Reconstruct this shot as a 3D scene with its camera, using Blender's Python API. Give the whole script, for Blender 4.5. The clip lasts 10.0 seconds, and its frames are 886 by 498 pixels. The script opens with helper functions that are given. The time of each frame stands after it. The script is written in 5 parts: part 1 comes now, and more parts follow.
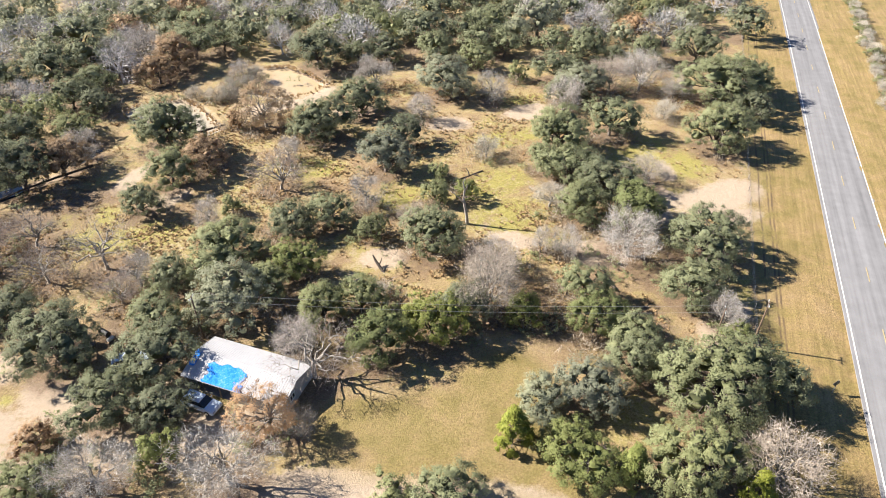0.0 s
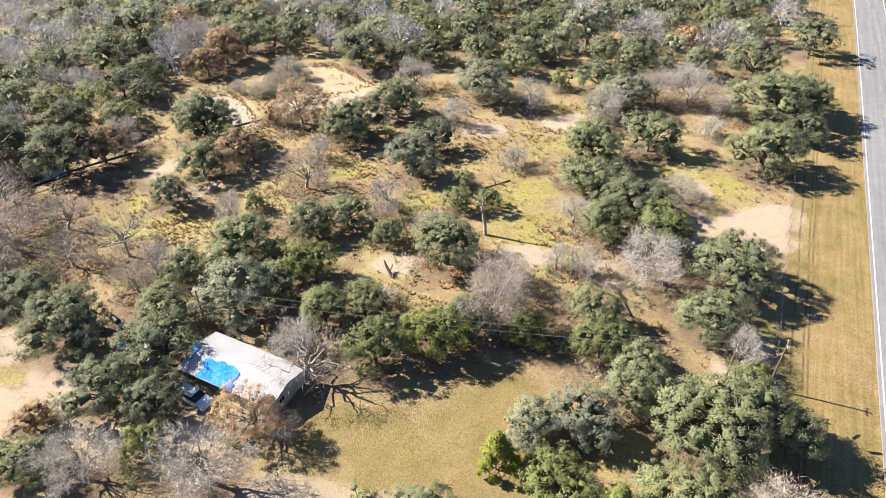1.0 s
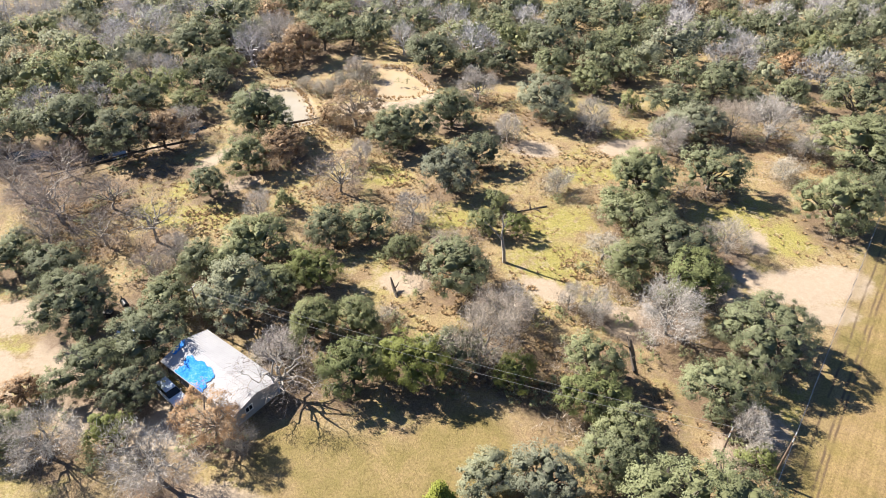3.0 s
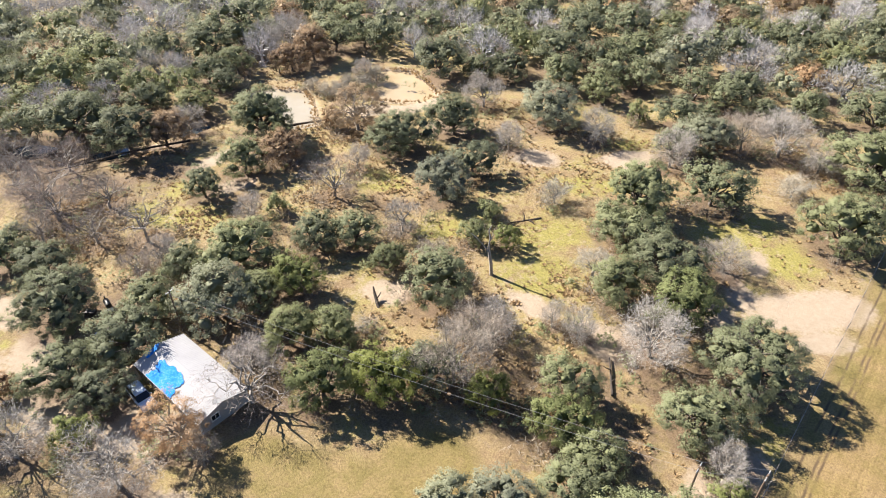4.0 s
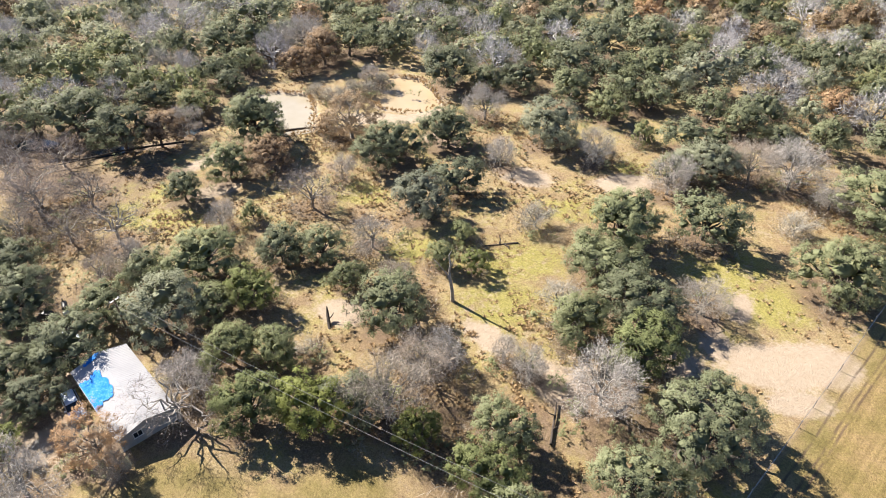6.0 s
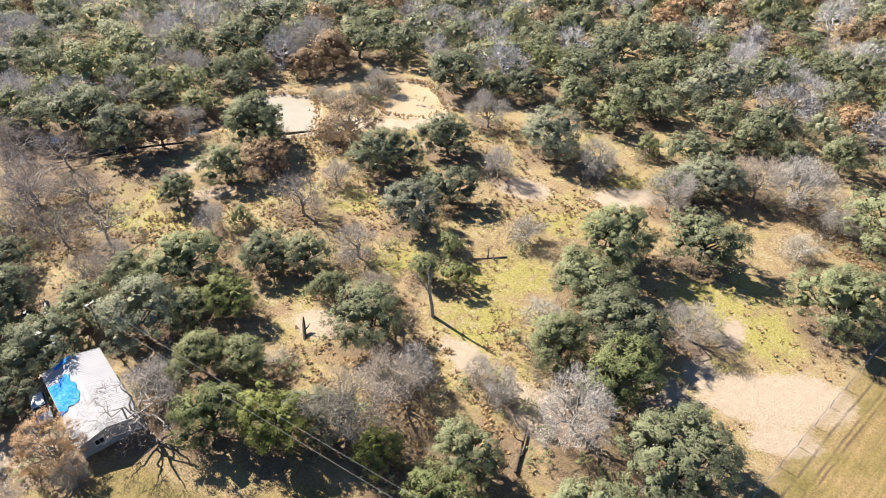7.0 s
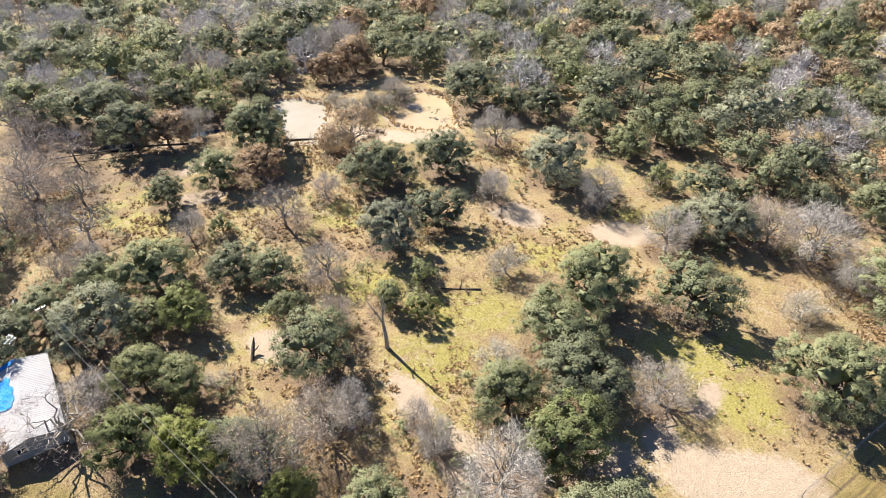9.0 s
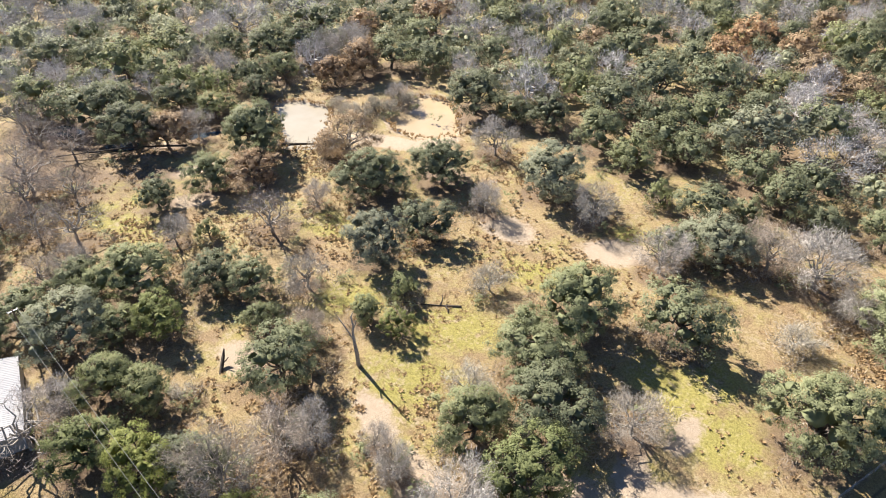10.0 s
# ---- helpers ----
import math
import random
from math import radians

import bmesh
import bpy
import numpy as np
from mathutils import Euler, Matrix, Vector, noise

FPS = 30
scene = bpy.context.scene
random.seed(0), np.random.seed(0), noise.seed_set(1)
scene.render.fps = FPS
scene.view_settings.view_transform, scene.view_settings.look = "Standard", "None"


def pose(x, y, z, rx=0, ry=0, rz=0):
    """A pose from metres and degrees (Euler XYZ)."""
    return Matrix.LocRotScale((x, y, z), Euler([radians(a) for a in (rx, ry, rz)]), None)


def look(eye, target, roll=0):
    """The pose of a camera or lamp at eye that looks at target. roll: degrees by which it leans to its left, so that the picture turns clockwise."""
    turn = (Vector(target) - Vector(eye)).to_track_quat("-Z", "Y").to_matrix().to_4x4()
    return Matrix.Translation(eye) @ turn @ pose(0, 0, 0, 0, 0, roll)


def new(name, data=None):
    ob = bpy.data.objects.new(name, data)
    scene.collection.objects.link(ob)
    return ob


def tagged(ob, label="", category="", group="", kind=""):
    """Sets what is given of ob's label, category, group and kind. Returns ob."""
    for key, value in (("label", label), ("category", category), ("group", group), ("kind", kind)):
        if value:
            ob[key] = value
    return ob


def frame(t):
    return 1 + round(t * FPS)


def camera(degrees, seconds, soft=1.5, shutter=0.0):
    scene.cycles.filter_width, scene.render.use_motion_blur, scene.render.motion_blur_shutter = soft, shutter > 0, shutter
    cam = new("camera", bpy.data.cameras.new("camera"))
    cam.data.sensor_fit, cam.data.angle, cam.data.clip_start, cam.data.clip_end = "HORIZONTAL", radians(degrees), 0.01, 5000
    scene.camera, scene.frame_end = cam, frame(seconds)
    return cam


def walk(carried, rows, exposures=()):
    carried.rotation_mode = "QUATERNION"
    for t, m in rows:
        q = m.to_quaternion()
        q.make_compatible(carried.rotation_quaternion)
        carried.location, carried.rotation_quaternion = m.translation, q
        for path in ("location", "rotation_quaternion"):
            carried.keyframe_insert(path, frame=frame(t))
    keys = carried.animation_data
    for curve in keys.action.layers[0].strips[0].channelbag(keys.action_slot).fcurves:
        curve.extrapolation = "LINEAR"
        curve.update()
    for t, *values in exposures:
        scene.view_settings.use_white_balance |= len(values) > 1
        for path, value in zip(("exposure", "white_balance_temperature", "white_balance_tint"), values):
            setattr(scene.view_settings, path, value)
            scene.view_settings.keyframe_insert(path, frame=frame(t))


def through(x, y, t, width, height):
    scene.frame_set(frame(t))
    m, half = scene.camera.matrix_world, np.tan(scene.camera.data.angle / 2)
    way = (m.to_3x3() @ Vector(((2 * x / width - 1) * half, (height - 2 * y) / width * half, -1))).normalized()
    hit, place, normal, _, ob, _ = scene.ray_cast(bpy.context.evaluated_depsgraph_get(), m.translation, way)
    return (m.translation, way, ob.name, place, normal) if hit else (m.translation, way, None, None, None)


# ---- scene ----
cam = camera(68.3, 10.0, soft=1.0)
METRES, EYE, TILT, LEAN, TURN = 68.4, 57.0, 0.0, 0.0, 1.2
ROWS = [
    (0.0, 0.0, 0.0, 0.0, 0.19, -37.75, -0.24),
    (0.5, 0.0476, 0.0184, 0.0005, 3.47, -37.79, -0.17),
    (1.0, 0.0934, 0.0395, 0.0011, 6.67, -37.83, -0.1),
    (1.5, 0.1376, 0.0635, 0.0016, 9.82, -37.85, -0.02),
    (2.0, 0.1803, 0.0903, 0.0029, 12.96, -37.87, 0.03),
    (2.5, 0.2218, 0.1193, 0.0042, 15.77, -37.88, 0.11),
    (4.0, 0.3318, 0.2096, 0.007, 21.14, -37.91, 0.24),
    (4.5, 0.3667, 0.2423, 0.0077, 22.6, -37.92, 0.27),
    (5.0, 0.4001, 0.2755, 0.0084, 23.97, -37.9, 0.29),
    (5.5, 0.4326, 0.3104, 0.0097, 25.34, -37.94, 0.32),
    (7.0, 0.5263, 0.4254, 0.0132, 30.0, -38.0, 0.44),
    (7.5, 0.5552, 0.4676, 0.0138, 31.77, -37.98, 0.5),
    (8.0, 0.5832, 0.5116, 0.0141, 33.54, -37.99, 0.55),
    (8.5, 0.6095, 0.5568, 0.014, 35.31, -37.98, 0.57),
    (9.0, 0.6349, 0.6032, 0.0139, 37.05, -37.97, 0.61),
    (9.5, 0.6573, 0.6507, 0.0143, 38.69, -37.96, 0.63),
    (10.0, 0.6786, 0.6989, 0.0142, 40.28, -37.98, 0.68),
]
walk(cam, [(t, pose(0, 0, EYE, TILT, LEAN, TURN) @ pose(METRES * x, METRES * y, METRES * z, 90 + pitch, roll, yaw)) for t, x, y, z, yaw, pitch, roll in ROWS])

# ---- light ----
SUN_AZ, SUN_EL = radians(167.0), radians(34.0)      # where the sun stands, from +x towards +y
world = bpy.data.worlds.new("sky")
scene.world = world
world.use_nodes = True
_n, _l = world.node_tree.nodes, world.node_tree.links
_sky = _n.new("ShaderNodeTexSky")
_sky.sky_type, _sky.sun_disc = "NISHITA", False
_sky.sun_elevation, _sky.sun_rotation = SUN_EL, radians(90) - SUN_AZ
_sky.ozone_density, _sky.dust_density, _sky.air_density = 3.0, 0.3, 1.0
_deep = _n.new("ShaderNodeMix")
_deep.data_type, _deep.blend_type = "RGBA", "MULTIPLY"
_deep.inputs[0].default_value, _deep.inputs[7].default_value = 1.0, (0.80, 0.93, 1.15, 1)
_l.new(_sky.outputs[0], _deep.inputs[6])
_l.new(_deep.outputs[2], _n["Background"].inputs[0])
_n["Background"].inputs[1].default_value = 0.036
sun_dir = Vector((math.cos(SUN_AZ) * math.cos(SUN_EL), math.sin(SUN_AZ) * math.cos(SUN_EL), math.sin(SUN_EL)))
_sun = bpy.data.lights.new("sun", "SUN")
_sun.energy, _sun.angle, _sun.color = 5.0, radians(0.53), (1.0, 0.92, 0.81)
sun = new("sun", _sun)
sun.matrix_world = look(sun_dir * 300, (0, 0, 0))
scene.view_settings.exposure = 1.75


# ---- node and mesh helpers ----
def mat(name, rough=0.8, metal=0.0):
    m = bpy.data.materials.new(name)
    m.use_nodes = True
    b = m.node_tree.nodes["Principled BSDF"]
    b.inputs["Roughness"].default_value, b.inputs["Metallic"].default_value = rough, metal
    return m, m.node_tree.nodes, m.node_tree.links, b


def node(nodes, kind, **values):
    nd = nodes.new("ShaderNode" + kind)
    for k, v in values.items():
        nd.inputs[k.replace("_", " ")].default_value = v
    return nd


def coords(nodes, links, size=1.0, space="Object", stretch=(1, 1, 1)):
    tc = nodes.new("ShaderNodeTexCoord")
    mp = nodes.new("ShaderNodeMapping")
    mp.inputs["Scale"].default_value = [size * s for s in stretch]
    links.new(tc.outputs[space], mp.inputs[0])
    return mp.outputs[0]


def noise_tex(nodes, links, vec, scale, detail=4.0, rough=0.6):
    t = node(nodes, "TexNoise", Scale=scale, Detail=detail, Roughness=rough)
    links.new(vec, t.inputs["Vector"])
    return t.outputs["Fac"]


def ramp(nodes, links, fac, *stops):
    r = nodes.new("ShaderNodeValToRGB")
    while len(r.color_ramp.elements) < len(stops):
        r.color_ramp.elements.new(0.5)
    for e, (p, c) in zip(r.color_ramp.elements, stops):
        e.position = p
        e.color = (*c, 1) if not isinstance(c, (int, float)) else (c, c, c, 1)
    links.new(fac, r.inputs[0])
    return r.outputs[0]


def mix(nodes, links, fac, a, b, blend="MIX"):
    m = nodes.new("ShaderNodeMix")
    m.data_type, m.blend_type = "RGBA", blend
    for sock, v in ((m.inputs[0], fac), (m.inputs[6], a), (m.inputs[7], b)):
        if isinstance(v, (int, float)):
            sock.default_value = v
        elif isinstance(v, tuple):
            sock.default_value = (*v, 1)
        else:
            links.new(v, sock)
    return m.outputs[2]


def calc(nodes, links, op, a, b=0.0, c=0.0):
    m = nodes.new("ShaderNodeMath")
    m.operation = op
    for sock, v in zip(m.inputs, (a, b, c)):
        if isinstance(v, (int, float)):
            sock.default_value = v
        else:
            links.new(v, sock)
    return m.outputs[0]


def bump(nodes, links, b, height, strength=0.5, distance=0.05):
    n = node(nodes, "Bump", Strength=strength, Distance=distance)
    links.new(height, n.inputs["Height"])
    links.new(n.outputs[0], b.inputs["Normal"])


def quick(name, c1, c2, scale=3.0, rough=0.7, metal=0.0, relief=0.3, dist=0.02, stretch=(1, 1, 1)):
    """A surface of two colours, mottled at two scales, with fine relief."""
    m, n, l, b = mat(name, rough, metal)
    v = coords(n, l, stretch=stretch)
    a = noise_tex(n, l, v, scale)
    f = noise_tex(n, l, v, scale * 9, 3)
    tone = calc(n, l, "ADD", calc(n, l, "MULTIPLY", a, 0.65), calc(n, l, "MULTIPLY", f, 0.35))
    l.new(ramp(n, l, tone, (0.35, c1), (0.65, c2)), b.inputs["Base Color"])
    bump(n, l, b, f, relief, dist)
    return m


def raw_mesh(name, verts, faces, tone=None, smooth=False, normals=None):
    """A mesh from arrays: faces all have the same number of corners."""
    verts, faces = np.asarray(verts, np.float32), np.asarray(faces, np.int32)
    me = bpy.data.meshes.new(name)
    me.vertices.add(len(verts))
    me.vertices.foreach_set("co", verts.ravel())
    me.loops.add(faces.size)
    me.loops.foreach_set("vertex_index", faces.ravel())
    me.polygons.add(len(faces))
    me.polygons.foreach_set("loop_start", np.arange(0, faces.size, faces.shape[1], dtype=np.int32))
    me.polygons.foreach_set("use_smooth", np.full(len(faces), smooth or normals is not None))
    me.update(calc_edges=True)
    if tone is not None:
        a = me.attributes.new("tone", "FLOAT", "POINT")
        a.data.foreach_set("value", np.asarray(tone, np.float32))
    if normals is not None:
        me.normals_split_custom_set_from_vertices(np.asarray(normals, np.float32))
    return me


def part(name, bm, material, parent=None, label=""):
    """Links a bmesh, or a ready mesh, as one mesh object under a thing or a part."""
    if isinstance(bm, bmesh.types.BMesh):
        me = bpy.data.meshes.new(name)
        bm.to_mesh(me)
        bm.free()
    else:
        me = bm
    if material and not me.materials:
        me.materials.append(material)
    ob = new(name, me)
    ob.parent = parent
    return tagged(ob, label)


def box(w, d, h, bevel=0.01, at=(0, 0, 0), bm=None):
    """A bevelled box whose base stands at `at`."""
    bm = bm or bmesh.new()
    g = bmesh.ops.create_cube(bm, size=1.0, matrix=Matrix.Translation((at[0], at[1], at[2] + h / 2)) @ Matrix.Diagonal((w, d, h, 1)))
    if bevel:
        edges = list({e for v in g["verts"] for e in v.link_edges})
        bmesh.ops.bevel(bm, geom=edges, offset=bevel, segments=1, affect="EDGES")
    return bm


def tubes(segments, sides=5):
    """Verts and quads of tapered tubes: rows (x0, y0, z0, x1, y1, z1, r0, r1)."""
    s = np.asarray(segments, float)
    p, q = s[:, :3], s[:, 3:6]
    d = q - p
    d /= np.linalg.norm(d, axis=1, keepdims=True) + 1e-9
    ref = np.where(np.abs(d[:, 2:3]) > 0.9, [[1.0, 0, 0]], [[0, 0, 1.0]])
    u = np.cross(d, ref)
    u /= np.linalg.norm(u, axis=1, keepdims=True) + 1e-9
    w = np.cross(d, u)
    a = np.arange(sides) * 2 * np.pi / sides
    ring = u[:, None] * np.cos(a)[None, :, None] + w[:, None] * np.sin(a)[None, :, None]
    v = np.stack([p[:, None] + ring * s[:, 6, None, None], q[:, None] + ring * s[:, 7, None, None]], 1)
    k = np.arange(sides)
    f = np.stack([k, (k + 1) % sides, (k + 1) % sides + sides, k + sides], 1)
    faces = (f[None] + (np.arange(len(s)) * 2 * sides)[:, None, None]).reshape(-1, 4)
    return v.reshape(-1, 3), faces


def gz(x, y):
    """The lie of the land: it falls away from the road towards the creek."""
    return -0.28 + 0.025 * np.clip(x, -130, 90) - 0.0125 * np.clip(y, 0, 300)


def gzf(x, y):
    return float(gz(x, y))


# ---- materials ----
def leaf_mat(name, dark, light, gloss=0.7, through=0.32, vary=0.24):
    m, n, l, b = mat(name, gloss)
    b.inputs["Specular IOR Level"].default_value = 0.2
    at = n.new("ShaderNodeAttribute")
    at.attribute_name = "tone"
    info = n.new("ShaderNodeObjectInfo")
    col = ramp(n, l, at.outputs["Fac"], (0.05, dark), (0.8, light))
    hs = node(n, "HueSaturation")
    l.new(col, hs.inputs["Color"])
    l.new(calc(n, l, "MULTIPLY_ADD", info.outputs["Random"], vary * 1.6, 1 - vary * 0.8), hs.inputs["Value"])
    l.new(calc(n, l, "MULTIPLY_ADD", info.outputs["Random"], -0.014, 0.507), hs.inputs["Hue"])
    l.new(calc(n, l, "MULTIPLY_ADD", info.outputs["Random"], 0.24, 0.86), hs.inputs["Saturation"])
    l.new(hs.outputs[0], b.inputs["Base Color"])
    tr = node(n, "BsdfTranslucent")
    l.new(hs.outputs[0], tr.inputs["Color"])
    ms = node(n, "MixShader", Fac=through)
    l.new(b.outputs[0], ms.inputs[1])
    l.new(tr.outputs[0], ms.inputs[2])
    l.new(ms.outputs[0], n["Material Output"].inputs["Surface"])
    return m


OAK_LEAF = leaf_mat("oak_leaf", (0.160, 0.176, 0.098), (0.280, 0.300, 0.178), through=0.42)
GREEN_LEAF = leaf_mat("green_leaf", (0.140, 0.160, 0.055), (0.280, 0.308, 0.118), through=0.42, vary=0.14)
SILVER_LEAF = leaf_mat("silver_leaf", (0.188, 0.198, 0.132), (0.325, 0.340, 0.240), through=0.42)
OLIVE_LEAF = leaf_mat("olive_leaf", (0.168, 0.183, 0.088), (0.290, 0.310, 0.168), through=0.42)
RUST_LEAF = leaf_mat("rusty_leaf", (0.235, 0.155, 0.090), (0.45, 0.325, 0.20))
CEDAR_LEAF = leaf_mat("cedar_leaf", (0.115, 0.138, 0.028), (0.26, 0.285, 0.075), vary=0.1)
TWIG = leaf_mat("grey_twig", (0.25, 0.228, 0.205), (0.52, 0.485, 0.445), 0.8, 0.02)
# cooler copy of the grey twig: haze of distance put into the colour
FAR_TWIG = leaf_mat("ash_twig", (0.27, 0.257, 0.255), (0.51, 0.49, 0.485), 0.8, 0.02)
TAN_TWIG = leaf_mat("tan_twig", (0.26, 0.215, 0.17), (0.51, 0.445, 0.375), 0.8, 0.05)
BROWN_TWIG = leaf_mat("brown_twig", (0.16, 0.130, 0.115), (0.36, 0.310, 0.280), 0.8, 0.02)
PALE_TWIG = leaf_mat("pale_twig", (0.33, 0.305, 0.25), (0.51, 0.475, 0.405), 0.8, 0.02)
BARK = quick("bark", (0.07, 0.055, 0.045), (0.17, 0.145, 0.125), 4, 0.9, relief=0.8, dist=0.04)
GREY_BARK = quick("grey_bark", (0.15, 0.13, 0.11), (0.33, 0.30, 0.265), 4, 0.9, relief=0.8, dist=0.04)
DEAD_BARK = quick("dead_bark", (0.20, 0.175, 0.15), (0.42, 0.385, 0.34), 3, 0.9, relief=0.8, dist=0.04)
CHAR_BARK = quick("dark_rotten_bark", (0.025, 0.02, 0.018), (0.09, 0.07, 0.055), 3, 0.95, relief=0.8, dist=0.05)


def ground_mat():
    m, n, l, b = mat("dry_pasture", 0.95)
    v = coords(n, l)
    at = n.new("ShaderNodeAttribute")
    at.attribute_name = "zone"
    sep = n.new("ShaderNodeSeparateColor")
    l.new(at.outputs["Color"], sep.inputs[0])
    mown = at.outputs["Alpha"]
    big, mid, small, grain = (noise_tex(n, l, v, s, 5, 0.65) for s in (0.07, 0.35, 1.6, 7.0))
    blades = noise_tex(n, l, v, 26.0, 3, 0.7)

    def zone(sock, spread=1.1):
        edge = calc(n, l, "ADD", calc(n, l, "MULTIPLY", mid, 0.5), calc(n, l, "MULTIPLY", small, 0.5))
        t = calc(n, l, "ADD", sock, calc(n, l, "MULTIPLY", calc(n, l, "SUBTRACT", edge, 0.5), spread))
        return ramp(n, l, t, (0.30, 0.0), (0.62, 1.0))

    straw = ramp(n, l, grain, (0.28, (0.19, 0.13, 0.062)), (0.5, (0.33, 0.25, 0.128)), (0.72, (0.42, 0.33, 0.19)))
    green = ramp(n, l, grain, (0.28, (0.17, 0.145, 0.035)), (0.5, (0.315, 0.285, 0.078)), (0.75, (0.40, 0.355, 0.13)))
    pick = calc(n, l, "MULTIPLY_ADD", big, 0.7, calc(n, l, "MULTIPLY", mid, 0.7))
    col = mix(n, l, ramp(n, l, pick, (0.65, 0.0), (0.84, 0.85)), straw, green)
    col = mix(n, l, zone(sep.outputs[1], 1.3), col, green)
    dirt = ramp(n, l, calc(n, l, "MULTIPLY_ADD", small, 0.6, calc(n, l, "MULTIPLY", grain, 0.4)), (0.3, (0.335, 0.26, 0.185)), (0.7, (0.43, 0.35, 0.265)))
    bare = ramp(n, l, calc(n, l, "MULTIPLY_ADD", mid, 0.55, calc(n, l, "MULTIPLY", small, 0.55)), (0.56, 0.0), (0.69, 0.75))
    col = mix(n, l, bare, col, dirt)
    patch = noise_tex(n, l, v, 0.19, 6, 0.7)
    rusty = ramp(n, l, grain, (0.3, (0.10, 0.058, 0.032)), (0.48, (0.235, 0.155, 0.09)), (0.7, (0.37, 0.27, 0.17)))
    col = mix(n, l, ramp(n, l, patch, (0.5, 0.0), (0.6, 0.7)), col, rusty)
    col = mix(n, l, zone(sep.outputs[0], 1.5), col, dirt)
    litter = ramp(n, l, grain, (0.3, (0.075, 0.05, 0.032)), (0.5, (0.17, 0.115, 0.075)), (0.72, (0.29, 0.21, 0.15)))
    col = mix(n, l, calc(n, l, "MULTIPLY", zone(sep.outputs[2], 1.4), 0.85), col, litter)
    turf = calc(n, l, "MULTIPLY_ADD", mid, 0.4, calc(n, l, "MULTIPLY_ADD", big, 0.35, calc(n, l, "MULTIPLY", grain, 0.25)))
    lawn = ramp(n, l, turf, (0.38, (0.175, 0.145, 0.042)), (0.47, (0.25, 0.20, 0.075)), (0.55, (0.30, 0.225, 0.105)), (0.66, (0.35, 0.265, 0.15)))
    fleck = noise_tex(n, l, v, 4.2, 4, 0.8)
    lawn = mix(n, l, 1.0, lawn, ramp(n, l, fleck, (0.36, (0.62, 0.56, 0.52)), (0.5, (0.92, 0.92, 0.90)), (0.66, (1.12, 1.08, 1.05))), "MULTIPLY")
    col = mix(n, l, zone(mown, 0.5), col, lawn)
    col = mix(n, l, calc(n, l, "MULTIPLY", zone(sep.outputs[0], 0.9), mown), col, dirt)
    speck = ramp(n, l, blades, (0.34, (0.55, 0.51, 0.47)), (0.5, (1.0, 1.0, 1.0)), (0.66, (1.3, 1.26, 1.2)))
    grassy = calc(n, l, "SUBTRACT", 1.0, calc(n, l, "MULTIPLY", zone(sep.outputs[0], 1.2), 0.75))
    col = mix(n, l, grassy, col, mix(n, l, 1.0, col, speck, "MULTIPLY"))
    tussock = noise_tex(n, l, v, 3.2, 4, 0.75)
    rough_part = calc(n, l, "SUBTRACT", 1.0, calc(n, l, "MAXIMUM", sep.outputs[0], calc(n, l, "MULTIPLY", mown, 0.75)))
    col = mix(n, l, rough_part, col, mix(n, l, 1.0, col, ramp(n, l, tussock, (0.36, (0.66, 0.62, 0.56)), (0.52, (1.0, 1.0, 1.0)), (0.7, (1.14, 1.12, 1.08))), "MULTIPLY"))
    # wheel ruts and mower lines that run along the road
    xyz = n.new("ShaderNodeSeparateXYZ")
    l.new(v, xyz.inputs[0])
    across = calc(n, l, "SUBTRACT", xyz.outputs[0], calc(n, l, "MULTIPLY", xyz.outputs[1], 0.3185))
    wob = calc(n, l, "MULTIPLY_ADD", big, 0.9, -0.45)
    rut = None
    for u in (20.4, 21.75, 22.3):
        d = calc(n, l, "ABSOLUTE", calc(n, l, "SUBTRACT", calc(n, l, "ADD", across, wob), u))
        r = ramp(n, l, d, (0.06, 1.0), (0.2, 0.0))
        rut = r if rut is None else calc(n, l, "MAXIMUM", rut, r)
    rut = calc(n, l, "MULTIPLY", rut, ramp(n, l, mid, (0.38, 0.1), (0.56, 0.8)))
    col = mix(n, l, calc(n, l, "MULTIPLY", rut, mown), col, (0.085, 0.055, 0.035))
    stripes = n.new("ShaderNodeCombineXYZ")
    l.new(calc(n, l, "MULTIPLY", across, 1.6), stripes.inputs[0])
    l.new(calc(n, l, "MULTIPLY", xyz.outputs[1], 0.06), stripes.inputs[1])
    band = noise_tex(n, l, stripes.outputs[0], 1.0, 4, 0.7)
    on_verge = calc(n, l, "MULTIPLY", ramp(n, l, calc(n, l, "DIVIDE", across, 40.0), (0.52, 0.0), (0.56, 1.0)), mown)
    shade = ramp(n, l, band, (0.38, (0.84, 0.78, 0.71)), (0.62, (1.26, 1.2, 1.17)))
    col = mix(n, l, calc(n, l, "MULTIPLY", on_verge, 0.8), col, mix(n, l, 1.0, col, shade, "MULTIPLY"))
    l.new(col, b.inputs["Base Color"])
    hgt = calc(n, l, "ADD", calc(n, l, "MULTIPLY", grain, 0.6), calc(n, l, "MULTIPLY", blades, 0.4))
    bump(n, l, b, hgt, 1.0, 0.2)
    return m


GROUND = ground_mat()


